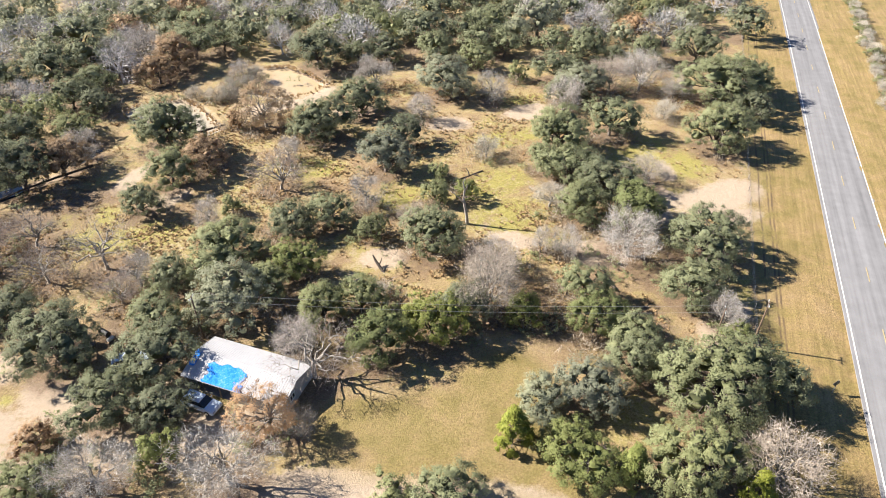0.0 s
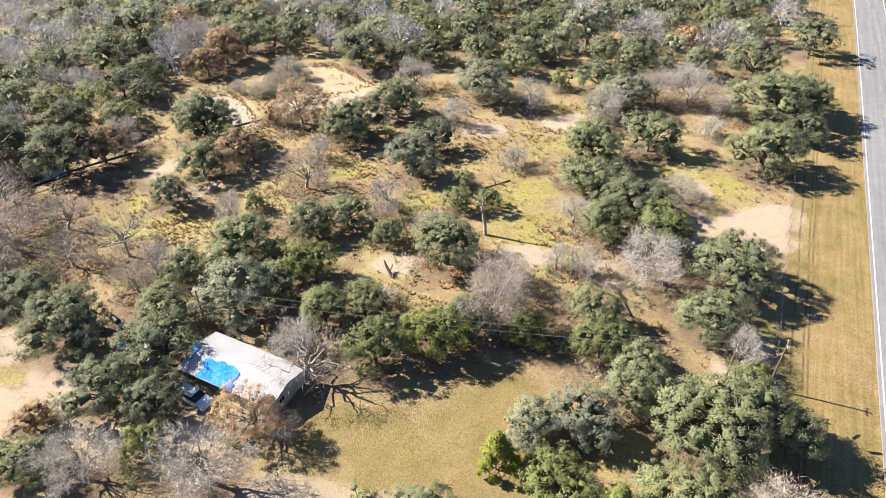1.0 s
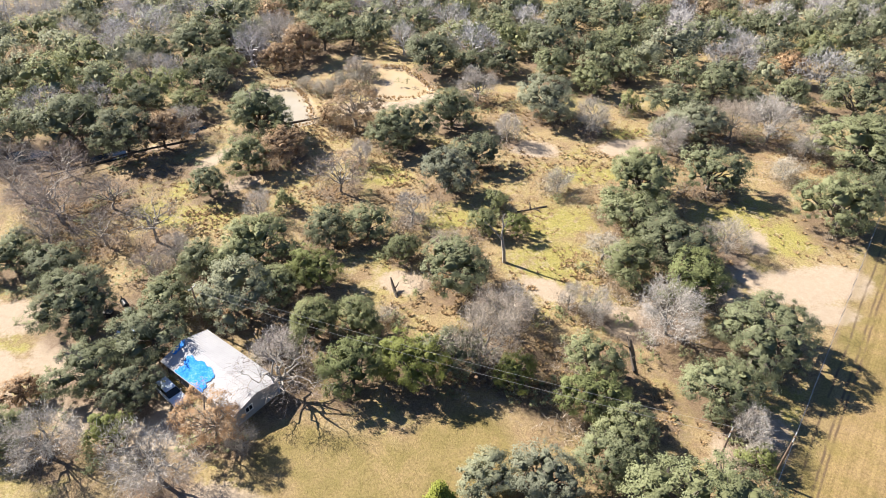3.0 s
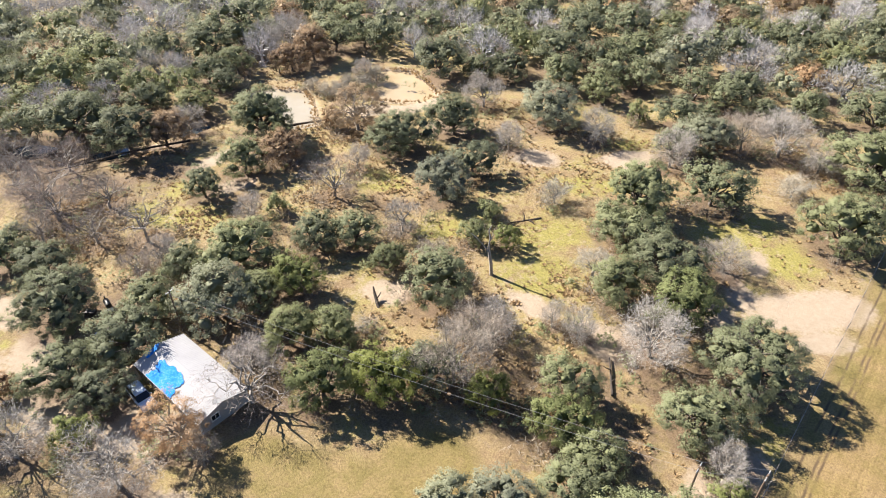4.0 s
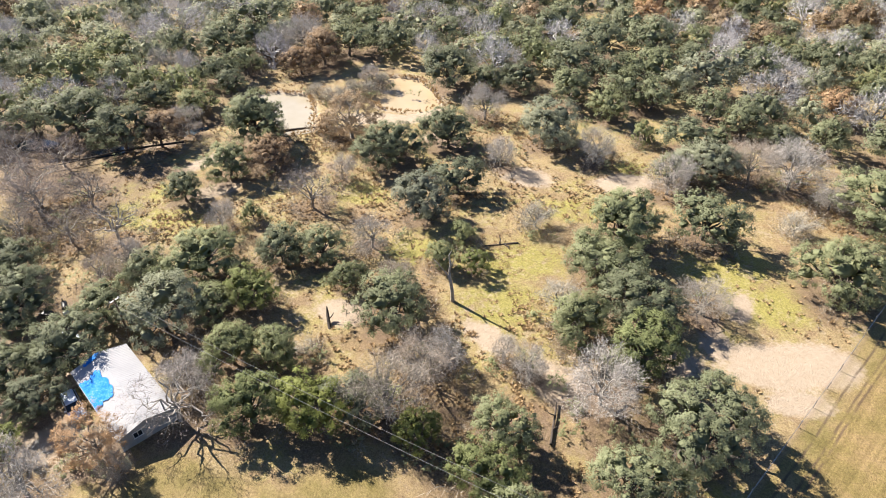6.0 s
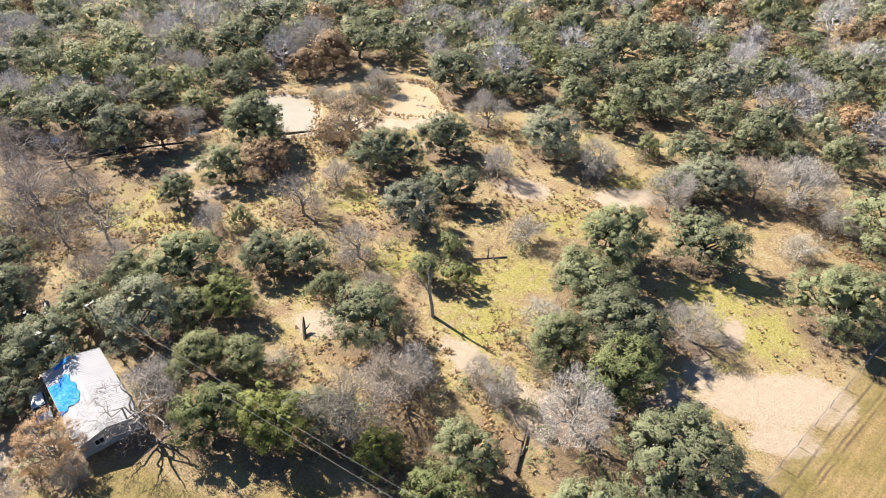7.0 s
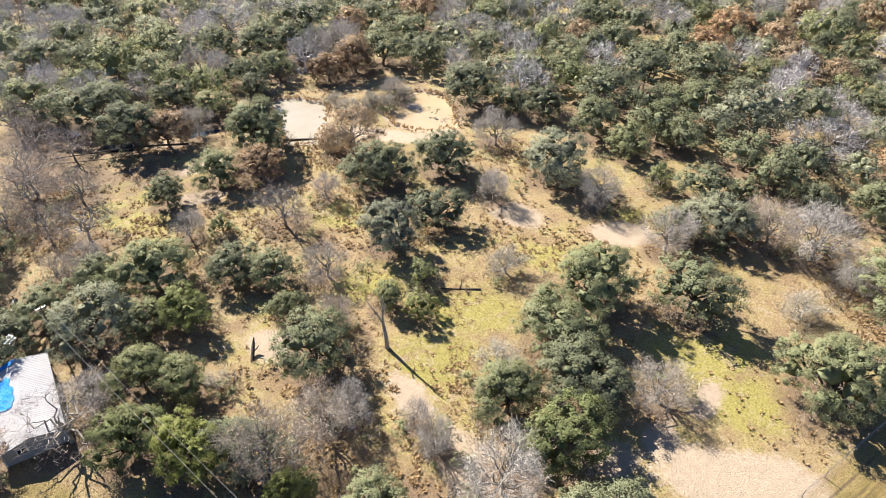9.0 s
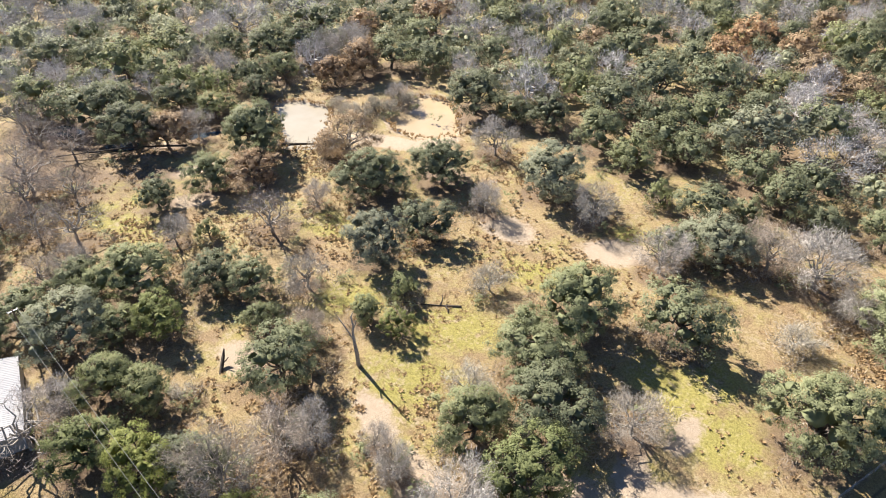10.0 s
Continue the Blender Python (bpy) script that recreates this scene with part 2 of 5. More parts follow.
def asphalt_mat():
    m, n, l, b = mat("worn_asphalt", 0.85)
    v = coords(n, l)
    xyz = n.new("ShaderNodeSeparateXYZ")
    l.new(v, xyz.inputs[0])
    st = n.new("ShaderNodeCombineXYZ")
    across = calc(n, l, "SUBTRACT", xyz.outputs[0], calc(n, l, "MULTIPLY", xyz.outputs[1], 0.3185))
    l.new(calc(n, l, "MULTIPLY", across, 1.2), st.inputs[0])
    l.new(calc(n, l, "MULTIPLY", xyz.outputs[1], 0.03), st.inputs[1])
    track, stain, grit = noise_tex(n, l, st.outputs[0], 1.0, 3), noise_tex(n, l, v, 0.5), noise_tex(n, l, v, 18.0, 3)
    t = calc(n, l, "ADD", calc(n, l, "MULTIPLY", track, 0.5), calc(n, l, "ADD", calc(n, l, "MULTIPLY", stain, 0.25), calc(n, l, "MULTIPLY", grit, 0.25)))
    l.new(ramp(n, l, t, (0.36, (0.125, 0.123, 0.128)), (0.64, (0.225, 0.222, 0.23))), b.inputs["Base Color"])
    bump(n, l, b, grit, 0.5, 0.02)
    return m


ASPHALT = asphalt_mat()
LINE_WHITE = quick("road_white", (0.40, 0.39, 0.38), (0.62, 0.61, 0.59), 1.5, 0.7)
LINE_YELLOW = quick("road_yellow", (0.24, 0.20, 0.12), (0.42, 0.33, 0.16), 1.5, 0.7)


def roof_mat():
    m, n, l, b = mat("pale_metal_sheet", 0.6, 0.0)
    b.inputs["Specular IOR Level"].default_value = 0.0
    v = coords(n, l)
    a, f = noise_tex(n, l, v, 0.6), noise_tex(n, l, v, 9.0)
    tone = calc(n, l, "MULTIPLY_ADD", a, 0.7, calc(n, l, "MULTIPLY", f, 0.3))
    l.new(ramp(n, l, tone, (0.35, (0.36, 0.36, 0.375)), (0.65, (0.41, 0.41, 0.425))), b.inputs["Base Color"])
    l.new(ramp(n, l, a, (0.3, 0.5), (0.7, 0.65)), b.inputs["Roughness"])
    return m


ROOF = roof_mat()


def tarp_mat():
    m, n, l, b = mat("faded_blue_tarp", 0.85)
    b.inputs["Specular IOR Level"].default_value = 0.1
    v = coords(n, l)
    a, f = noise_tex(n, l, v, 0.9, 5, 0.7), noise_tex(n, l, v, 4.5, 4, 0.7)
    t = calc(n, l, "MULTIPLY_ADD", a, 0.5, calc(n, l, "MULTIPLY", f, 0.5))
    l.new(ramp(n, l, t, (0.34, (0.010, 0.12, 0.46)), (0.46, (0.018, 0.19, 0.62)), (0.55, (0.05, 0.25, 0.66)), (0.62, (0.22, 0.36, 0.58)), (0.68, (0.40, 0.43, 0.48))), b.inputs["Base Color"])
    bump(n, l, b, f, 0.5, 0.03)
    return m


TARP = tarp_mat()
SIDING = quick("grey_siding", (0.30, 0.295, 0.28), (0.38, 0.37, 0.35), 0.8, 0.6, relief=0.1)
TRIM = quick("white_trim", (0.62, 0.62, 0.60), (0.75, 0.75, 0.73), 1.0, 0.5, relief=0.1)
DARK_GLASS = mat("dark_glass", 0.08)[0]
DARK_GLASS.node_tree.nodes["Principled BSDF"].inputs["Base Color"].default_value = (0.02, 0.025, 0.03, 1)
CAR_PAINT = quick("white_car_paint", (0.52, 0.60, 0.70), (0.58, 0.66, 0.76), 0.5, 0.2, relief=0.0)
RUBBER = quick("rubber", (0.012, 0.012, 0.012), (0.03, 0.03, 0.03), 4, 0.85)
BLACK_METAL = quick("black_metal", (0.012, 0.012, 0.013), (0.035, 0.033, 0.03), 5, 0.5)
STEEL = quick("galvanised_steel", (0.40, 0.40, 0.40), (0.55, 0.55, 0.55), 5, 0.45, 0.7)
TIMBER = quick("weathered_timber", (0.16, 0.125, 0.095), (0.34, 0.28, 0.22), 3, 0.85, stretch=(1, 1, 0.2))
PALE_WOOD = quick("pale_lumber", (0.42, 0.30, 0.21), (0.60, 0.46, 0.35), 2, 0.8)
POLE_WOOD = quick("pole_timber", (0.09, 0.06, 0.04), (0.20, 0.14, 0.10), 3, 0.85, stretch=(1, 1, 0.15))
TUFT = leaf_mat("dry_tuft", (0.23, 0.14, 0.068), (0.45, 0.31, 0.16), 0.8, 0.35)
BRUSH = leaf_mat("grey_brush", (0.16, 0.13, 0.10), (0.40, 0.35, 0.28), 0.8, 0.05)
SIGN_BACK = quick("sign_metal", (0.10, 0.10, 0.105), (0.16, 0.16, 0.17), 3, 0.5, 0.5)


def water_mat(name, dark, light):
    m, n, l, b = mat(name, 0.12)
    v = coords(n, l)
    a, f = noise_tex(n, l, v, 0.12), noise_tex(n, l, v, 1.2)
    l.new(ramp(n, l, a, (0.35, dark), (0.65, light)), b.inputs["Base Color"])
    bump(n, l, b, f, 0.08, 0.03)
    return m


WATER = water_mat("muddy_water", (0.37, 0.285, 0.175), (0.42, 0.335, 0.22))
PALE_WATER = water_mat("silty_water", (0.33, 0.29, 0.22), (0.37, 0.335, 0.27))
CREEK_WATER = quick("creek_water", (0.03, 0.045, 0.06), (0.05, 0.065, 0.08), 0.8, 0.06, relief=0.15, dist=0.02)


# ---- the ground ----
def axis(lo, hi, step, far):
    mid = np.arange(lo, hi + step / 2, step)
    out = np.geomspace(step * 1.5, far, 16)
    return np.concatenate([lo - out[::-1], mid, hi + out])


GX, GY = axis(-150.0, 125.0, 1.15, 2800.0), axis(12.0, 290.0, 1.15, 2600.0)
XX, YY = np.meshgrid(GX, GY)
ZONE = {k: np.zeros_like(XX) for k in ("sand", "green", "litter", "mown")}
DIG = np.zeros_like(XX)


def falloff(x, y, rx, ry, turn=0.0):
    """1 in the middle of an ellipse, 0.5 at its rim, 0 well outside."""
    c, s = math.cos(radians(turn)), math.sin(radians(turn))
    dx, dy = XX - x, YY - y
    r = np.hypot((dx * c + dy * s) / rx, (-dx * s + dy * c) / ry)
    return np.clip(1.5 - r, 0, 1)


def spot(kind, x, y, rx, ry, turn=0.0, much=1.0):
    ZONE[kind] = np.maximum(ZONE[kind], much * falloff(x, y, rx, ry, turn))


def inside(poly, x, y):
    """Signed distance to a closed outline, positive inside."""
    p = np.asarray(poly, float)
    best, odd = np.full(np.shape(x), 1e9), np.zeros(np.shape(x), bool)
    for (x0, y0), (x1, y1) in zip(p, np.roll(p, -1, 0)):
        t = np.clip(((x - x0) * (x1 - x0) + (y - y0) * (y1 - y0)) / ((x1 - x0) ** 2 + (y1 - y0) ** 2), 0, 1)
        best = np.minimum(best, np.hypot(x - x0 - t * (x1 - x0), y - y0 - t * (y1 - y0)))
        odd ^= ((y0 > y) != (y1 > y)) & (x < (x1 - x0) * (y - y0) / (y1 - y0 + 1e-12) + x0)
    return np.where(odd, best, -best)


def road_x(y):
    """The road's western edge line."""
    return 49.7 + 0.3185 * (y - 61.0)


def fence_x(y):
    return 36.4 + 0.32 * (y - 55.7)


POND_EAST = [(-44.2, 132.7), (-46.8, 140.0), (-46.3, 144.6), (-40.0, 146.0), (-33.8, 141.0), (-29.8, 136.2), (-31.5, 132.2), (-34.5, 130.3), (-39.0, 129.9)]
POND_WEST = [(-68.5, 121.7), (-65.5, 126.0), (-58.0, 128.0), (-51.5, 121.0), (-47.2, 114.5), (-51.0, 111.5), (-58.3, 115.6)]

# mown verge beside the road, and the lawn and yard round the house
ZONE["mown"] = np.maximum(ZONE["mown"], np.clip((XX - fence_x(YY) + 0.5) / 2.0, 0, 1))
for args in ((-3, 42.5, 11, 5.5, 8), (6, 47, 6, 8, 0), (-10, 43.5, 5, 4, 0), (9, 38, 8, 3.5, -10)):
    spot("mown", *args)
for args in ((-12, 36, 9, 2.2, -2), (2, 35.2, 9, 2.0, -4), (-44, 46, 6, 3.0, -25), (-37, 41, 5, 2.4, -30), (-28, 42, 5, 4, 0), (-22, 43, 4, 3.5, 0),
             (41.0, 88.2, 6.4, 3.8, 20), (46, 91, 4, 3.5, 20), (44, 83.5, 3.6, 1.9, 20), (-37, 124.5, 9, 2.6, 20), (-29, 131, 4, 2.2, 60), (-47, 89, 4.5, 2.2, 60), (-56, 95, 5, 1.8, 75),
             (19, 74, 5, 2.6, -30), (24, 76, 4, 3, 0), (9, 77.5, 4, 1.8, -20), (-10, 73, 3.5, 2.4, 0), (-2, 116, 5, 3, 0), (-20, 122, 5, 3, 0), (14, 121, 5, 3.5, 30), (34, 60, 5, 2.5, 50), (-70, 97, 5, 2, 20), (-48, 100, 4, 2, 70), (33.5, 90, 1.6, 4.5, 20), (36, 97, 1.5, 3, 0), (30, 83, 4, 2.2, 30), (-50, 43, 5, 2.2, -20), (-45, 38, 4, 2.2, -20), (-56, 51, 5, 3, 0)):
    spot("sand", *args)
for args in ((8, 84, 8, 5, 20), (6, 93, 9, 5, 30), (33, 104, 8, 6, 40), (40, 99, 5, 5, 0), (-50, 79, 11, 5, 15), (-58, 84, 6, 4, 0), (-33, 116, 7, 5, 20), (10, 110, 8, 4, 20), (37, 66, 4, 3, 60), (-24, 99, 6, 4, 0), (-8, 89, 6, 4, 20), (14, 126, 6, 3, 20), (-66, 52, 6, 4, 0), (-47, 41, 4, 2, 0), (-52, 47, 4, 2, 0)):
    spot("green", *args, 0.75)
for args in ((-8, 58, 9, 4, 10), (-22, 62, 9, 6, 0), (8, 64, 9, 5, 0), (-40, 58, 9, 6, 0), (18, 66, 7, 7, 0), (27, 70, 5, 5, 0), (14, 58, 6, 5, 0), (24, 60, 5, 6, 0), (0, 54, 6, 3, 0), (-30, 70, 8, 6, 0)):
    spot("litter", *args, 0.6)
for args in ((-72, 78, 14, 8, 20), (-84, 84, 12, 8, 20), (-62, 88, 8, 5, 30)):
    spot("litter", *args, 0.7)
ZONE["litter"] = np.maximum(ZONE["litter"], 0.55 * np.clip(1.5 - np.abs(XX - fence_x(YY) - 1.6) / 2.0, 0, 1))
for pond in (POND_EAST, POND_WEST):
    d = inside(pond, XX, YY)
    DIG -= np.clip((d + 1.1) / 1.4, 0, 1) * 1.7
    ZONE["sand"] = np.maximum(ZONE["sand"], np.clip((d + 3.0) / 3.0, 0, 0.8))
# the creek behind the clearing
for args in ((-85, 88, 16, 4.5, 38), (-72, 106, 9, 3.5, 50)):
    DIG -= 1.3 * np.clip(falloff(*args) * 1.4, 0, 1)
    spot("litter", *args, 0.8)


CREEK_POOLS = ((-92.6, 87.2, 3.6, 1.7, 25), (-76.7, 91.6, 3.0, 1.3, 40), (-68.3, 104.2, 2.8, 1.3, 60))
for args in CREEK_POOLS:
    DIG[:] = np.minimum(DIG, -1.5 * np.clip(falloff(*args) * 1.6, 0, 1))


def finish_ground():
    rng = np.random.default_rng(3)
    bumps = sum(np.sin(XX * a + p) * np.sin(YY * b + q) * h for a, b, p, q, h in ((0.11, 0.13, 1, 2, 0.12), (0.37, 0.31, 0.5, 1, 0.06), (0.9, 1.1, 2, 0, 0.03)))
    level = np.clip((XX - fence_x(YY) - 2) / 4, 0, 1)
    z = gz(XX, YY) + DIG + bumps * (1 - level) + rng.normal(0, 0.015, XX.shape)
    bed = np.clip(1 - np.abs(XX - road_x(YY) - 3.5) / 6.5, 0, 1)
    z -= 0.10 * np.clip(bed * 3, 0, 1)
    ny, nx = XX.shape
    k = (np.arange(ny - 1)[:, None] * nx + np.arange(nx - 1)[None]).ravel()
    me = raw_mesh("ground", np.stack([XX, YY, z], -1).reshape(-1, 3), np.stack([k, k + 1, k + nx + 1, k + nx], 1), smooth=True)
    at = me.color_attributes.new("zone", "FLOAT_COLOR", "POINT")
    at.data.foreach_set("color", np.stack([ZONE[c] for c in ("sand", "green", "litter", "mown")], -1).astype(np.float32).ravel())
    tagged(part("ground", me, GROUND), "dry winter pasture of straw grass, bare sand and leaf litter", "ground", kind="structure")


def ribbon(y0, y1, a, b, lift, step=6.0):
    """A strip along the road between two distances from its western edge line, laid on the land."""
    ys = np.arange(y0, y1 + 0.01, (y1 - y0) / max(1, round((y1 - y0) / step)))
    v, f = [], []
    for i, y in enumerate(ys):
        mid = road_x(y) + 3.5
        for off in (a, b):
            x = road_x(y) + off
            crown = 0.06 * (1 - ((x - mid) / 4.2) ** 2)
            v.append((x, y - 0.3 * off, gzf(mid, y) + crown + lift))
        if i:
            k = 2 * i
            f.append((k - 2, k - 1, k + 1, k))
    return v, f


def slab(bm, v, f, deep):
    vs = [bm.verts.new(p) for p in v]
    for q in f:
        bm.faces.new([vs[i] for i in q])
    g = bmesh.ops.extrude_face_region(bm, geom=list(bm.faces))
    bmesh.ops.translate(bm, verts=[e for e in g["geom"] if isinstance(e, bmesh.types.BMVert)], vec=(0, 0, -deep))
    bmesh.ops.recalc_face_normals(bm, faces=list(bm.faces))
    return bm


def road():
    me = bmesh.new()
    strips = [(-0.45, 1.2), (1.2, 2.6), (2.6, 4.1), (4.1, 5.6), (5.6, 7.55)]
    ys = np.arange(-400, 901, 10.0)
    rows = []
    for y in ys:
        mid = road_x(y) + 3.5
        rows.append([me.verts.new((road_x(y) + o, y - 0.3 * o, gzf(mid, y) + 0.06 * (1 - ((o - 3.5) / 4.2) ** 2))) for o in (-0.45, 1.2, 2.6, 4.1, 5.6, 7.55)])
    for r0, r1 in zip(rows, rows[1:]):
        for i in range(5):
            me.faces.new((r0[i], r0[i + 1], r1[i + 1], r1[i]))
    g = bmesh.ops.extrude_face_region(me, geom=list(me.faces))
    bmesh.ops.translate(me, verts=[e for e in g["geom"] if isinstance(e, bmesh.types.BMVert)], vec=(0, 0, -0.12))
    bmesh.ops.recalc_face_normals(me, faces=list(me.faces))
    r = tagged(part("road", me, ASPHALT), "worn grey two-lane asphalt road with painted lines", "road", kind="structure")
    for off in (0.0, 7.02):
        part("edge_line", slab(bmesh.new(), *ribbon(-200, 700, off - 0.07, off + 0.07, 0.03, 10), 0.03), LINE_WHITE, r, "white painted edge line")
    for i in range(-2, 26):
        y = 20 + i * 12.2
        part("centre_dash", slab(bmesh.new(), *ribbon(y, y + 3.05, 3.45, 3.55, 0.03, 3), 0.03), LINE_YELLOW, r, "worn yellow centre dash")


road()


def water_sheet(name, outline, level, label, material):
    bm = bmesh.new()
    c = np.mean(outline, 0)
    pts = [tuple(c + (np.array(p) - c) * 1.12) for p in outline]
    # soften the outline by corner cutting
    for _ in range(2):
        pts = [q for a, b in zip(pts, pts[1:] + pts[:1]) for q in ((a[0] * .75 + b[0] * .25, a[1] * .75 + b[1] * .25), (a[0] * .25 + b[0] * .75, a[1] * .25 + b[1] * .75))]
    top = bm.faces.new([bm.verts.new((x, y, level)) for x, y in pts])
    g = bmesh.ops.extrude_face_region(bm, geom=[top])
    bmesh.ops.translate(bm, verts=[e for e in g["geom"] if isinstance(e, bmesh.types.BMVert)], vec=(0, 0, -0.5))
    bmesh.ops.recalc_face_normals(bm, faces=list(bm.faces))
    tagged(part(name, bm, material), label, "pond", kind="structure")


water_sheet("water", POND_EAST, gzf(-38, 138) - 0.75, "shallow still pond of tan muddy water", WATER)
water_sheet("water", POND_WEST, gzf(-57, 119) - 0.75, "narrow arm of pale grey-tan pond water", PALE_WATER)


def creek_pool(x, y, rx, ry, turn):
    c, n = math.cos(radians(turn)), math.sin(radians(turn))
    bm = bmesh.new()
    ring = []
    for i in range(18):
        a = 2 * math.pi * i / 18
        k = 1.15 + 0.12 * math.sin(3 * a + x)
        u, w = rx * k * math.cos(a), ry * k * math.sin(a)
        ring.append(bm.verts.new((x + u * c - w * n, y + u * n + w * c, gzf(x, y) - 0.62)))
    g = bmesh.ops.extrude_face_region(bm, geom=[bm.faces.new(ring)])
    bmesh.ops.translate(bm, verts=[e for e in g["geom"] if isinstance(e, bmesh.types.BMVert)], vec=(0, 0, -0.5))
    bmesh.ops.recalc_face_normals(bm, faces=list(bm.faces))
    tagged(part("water", bm, CREEK_WATER), "dark still creek pool that mirrors the blue sky", "creek", kind="structure")


for args in CREEK_POOLS:
    creek_pool(*args)


# ---- trees ----
def skeleton(rng, R, H, tips, fork, lobes=11, low=-0.5, twig_bends=2):
    """A tree of billowing lobes: branch segments, twig ends, each end's outward direction, and its lobes (centres, radii)."""
    cz = fork + (H - fork) * 0.38
    up, down = H - cz, min(cz - 0.5, 0.85 * cz)
    i = np.arange(lobes)
    el = np.clip(low + (0.96 - low) * ((i + 0.5) / lobes) ** 0.85 + rng.normal(0, 0.07, lobes), low, 0.97)
    az = i * 2.4 + rng.normal(0, 0.35, lobes)
    ph = rng.uniform(0, 6.28, 2)
    wide = 1 + 0.16 * np.sin(2 * az + ph[0]) + 0.10 * np.sin(3 * az + ph[1])
    size = R * rng.uniform(0.27, 0.45, lobes)
    rr = np.sqrt(1 - el ** 2)
    reach = R * wide - size
    mid = np.stack([rr * np.cos(az) * reach, rr * np.sin(az) * reach, cz + np.where(el > 0, up, down) * el * (1 - 0.75 * size / R)], 1)
    mid = np.concatenate([mid, [[0, 0, cz + 0.22 * up]]])
    size = np.append(size, R * 0.58)
    squash = np.array([1, 1, min(1.0, 0.9 * up / R + 0.15)])
    pick = rng.choice(lobes + 1, tips * 20, p=size ** 2 / (size ** 2).sum())
    d = rng.normal(0, 1, (len(pick), 3))
    d /= np.linalg.norm(d, axis=1, keepdims=True)
    away = mid[pick] - np.array([0, 0, cz - 0.3 * down])
    away /= np.linalg.norm(away, axis=1, keepdims=True) + 1e-9
    p = mid[pick] + d * size[pick][:, None] * rng.uniform(0.86, 1.06, (len(pick), 1)) * squash
    keep = ((d * away).sum(1) > -0.6) & (p[:, 2] > 0.45)
    for k in range(lobes + 1):
        gap = np.linalg.norm((p - mid[k]) / squash, axis=1) / size[k]
        keep &= (pick == k) | (gap > 0.86)
    chosen = np.flatnonzero(keep)[:tips]
    ends, pick, d = p[chosen], pick[chosen], d[chosen]
    fit = 1.03 * R / np.percentile(np.hypot(ends[:, 0], ends[:, 1]), 95)
    ends[:, :2] *= fit
    mid[:, :2] *= fit
    base_r = 0.045 * R + 0.06
    lean = rng.normal(0, 0.06 * R, 2)
    top = np.array([lean[0], lean[1], fork])
    kink = np.array([lean[0] * 0.3, lean[1] * 0.3, fork * 0.5])
    seg = [(0, 0, -0.5, *kink, base_r * 1.5, base_r * 1.1), (*kink, *top, base_r * 1.1, base_r * 0.9)]

    def bend(a, b, r0, r1, n=2, wild=0.1):
        pts = [a + (b - a) * j / n for j in range(n + 1)]
        for j in range(1, n):
            pts[j] = pts[j] + rng.normal(0, wild, 3) * np.linalg.norm(b - a) + np.array([0, 0, 0.06]) * np.linalg.norm(b - a)
        for j in range(n):
            seg.append((*pts[j], *pts[j + 1], r0 + (r1 - r0) * j / n, r0 + (r1 - r0) * (j + 1) / n))

    for k in range(lobes + 1):
        group = np.flatnonzero(pick == k)
        if not len(group):
            continue
        heart = top + (mid[k] - top) * 0.82
        bend(top, heart, base_r * 0.6, base_r * 0.32, 4, 0.08)
        sub = group[np.argsort(np.arctan2(d[group, 1], d[group, 0]) + rng.normal(0, 0.3, len(group)))]
        for g2 in np.array_split(sub, max(1, len(sub) // 5)):
            m2 = heart + (ends[g2].mean(0) - heart) * 0.6
            bend(heart, m2, base_r * 0.28, base_r * 0.14, 2)
            for j in g2:
                bend(m2, ends[j], base_r * 0.12, base_r * 0.035, twig_bends, 0.13)
    return np.array(seg), ends, d, (mid, size, squash)


def shade_cores(rng, lobes, k, rings, sides):
    """Opaque cores added to shade each lobe of a crown from inside, at the share k of its reach: verts, triangles,
    normals.
    """
    V, F, N, count = [], [], [], 0
    for c, r in zip(lobes[0], lobes[1]):
        for i in range(rings + 1):
            e = math.pi * (i / rings - 0.5)
            for j in range(sides):
                a = 2 * math.pi * (j + 0.5 * (i % 2)) / sides
                n = np.array([math.cos(e) * math.cos(a), math.cos(e) * math.sin(a), math.sin(e)])
                V.append(c + n * lobes[2] * r * k * rng.uniform(0.6, 1.25))
                q = n + rng.normal(0, 0.55, 3)
                N.append(q / np.linalg.norm(q))
        for i in range(rings):
            for j in range(sides):
                p, q = count + i * sides + j, count + i * sides + (j + 1) % sides
                F += [(p, q, q + sides), (p, q + sides, p + sides)]
        count += (rings + 1) * sides
    V = np.array(V)
    V[:, 2] = np.maximum(V[:, 2], 0.35)
    return V, np.array(F), np.array(N)


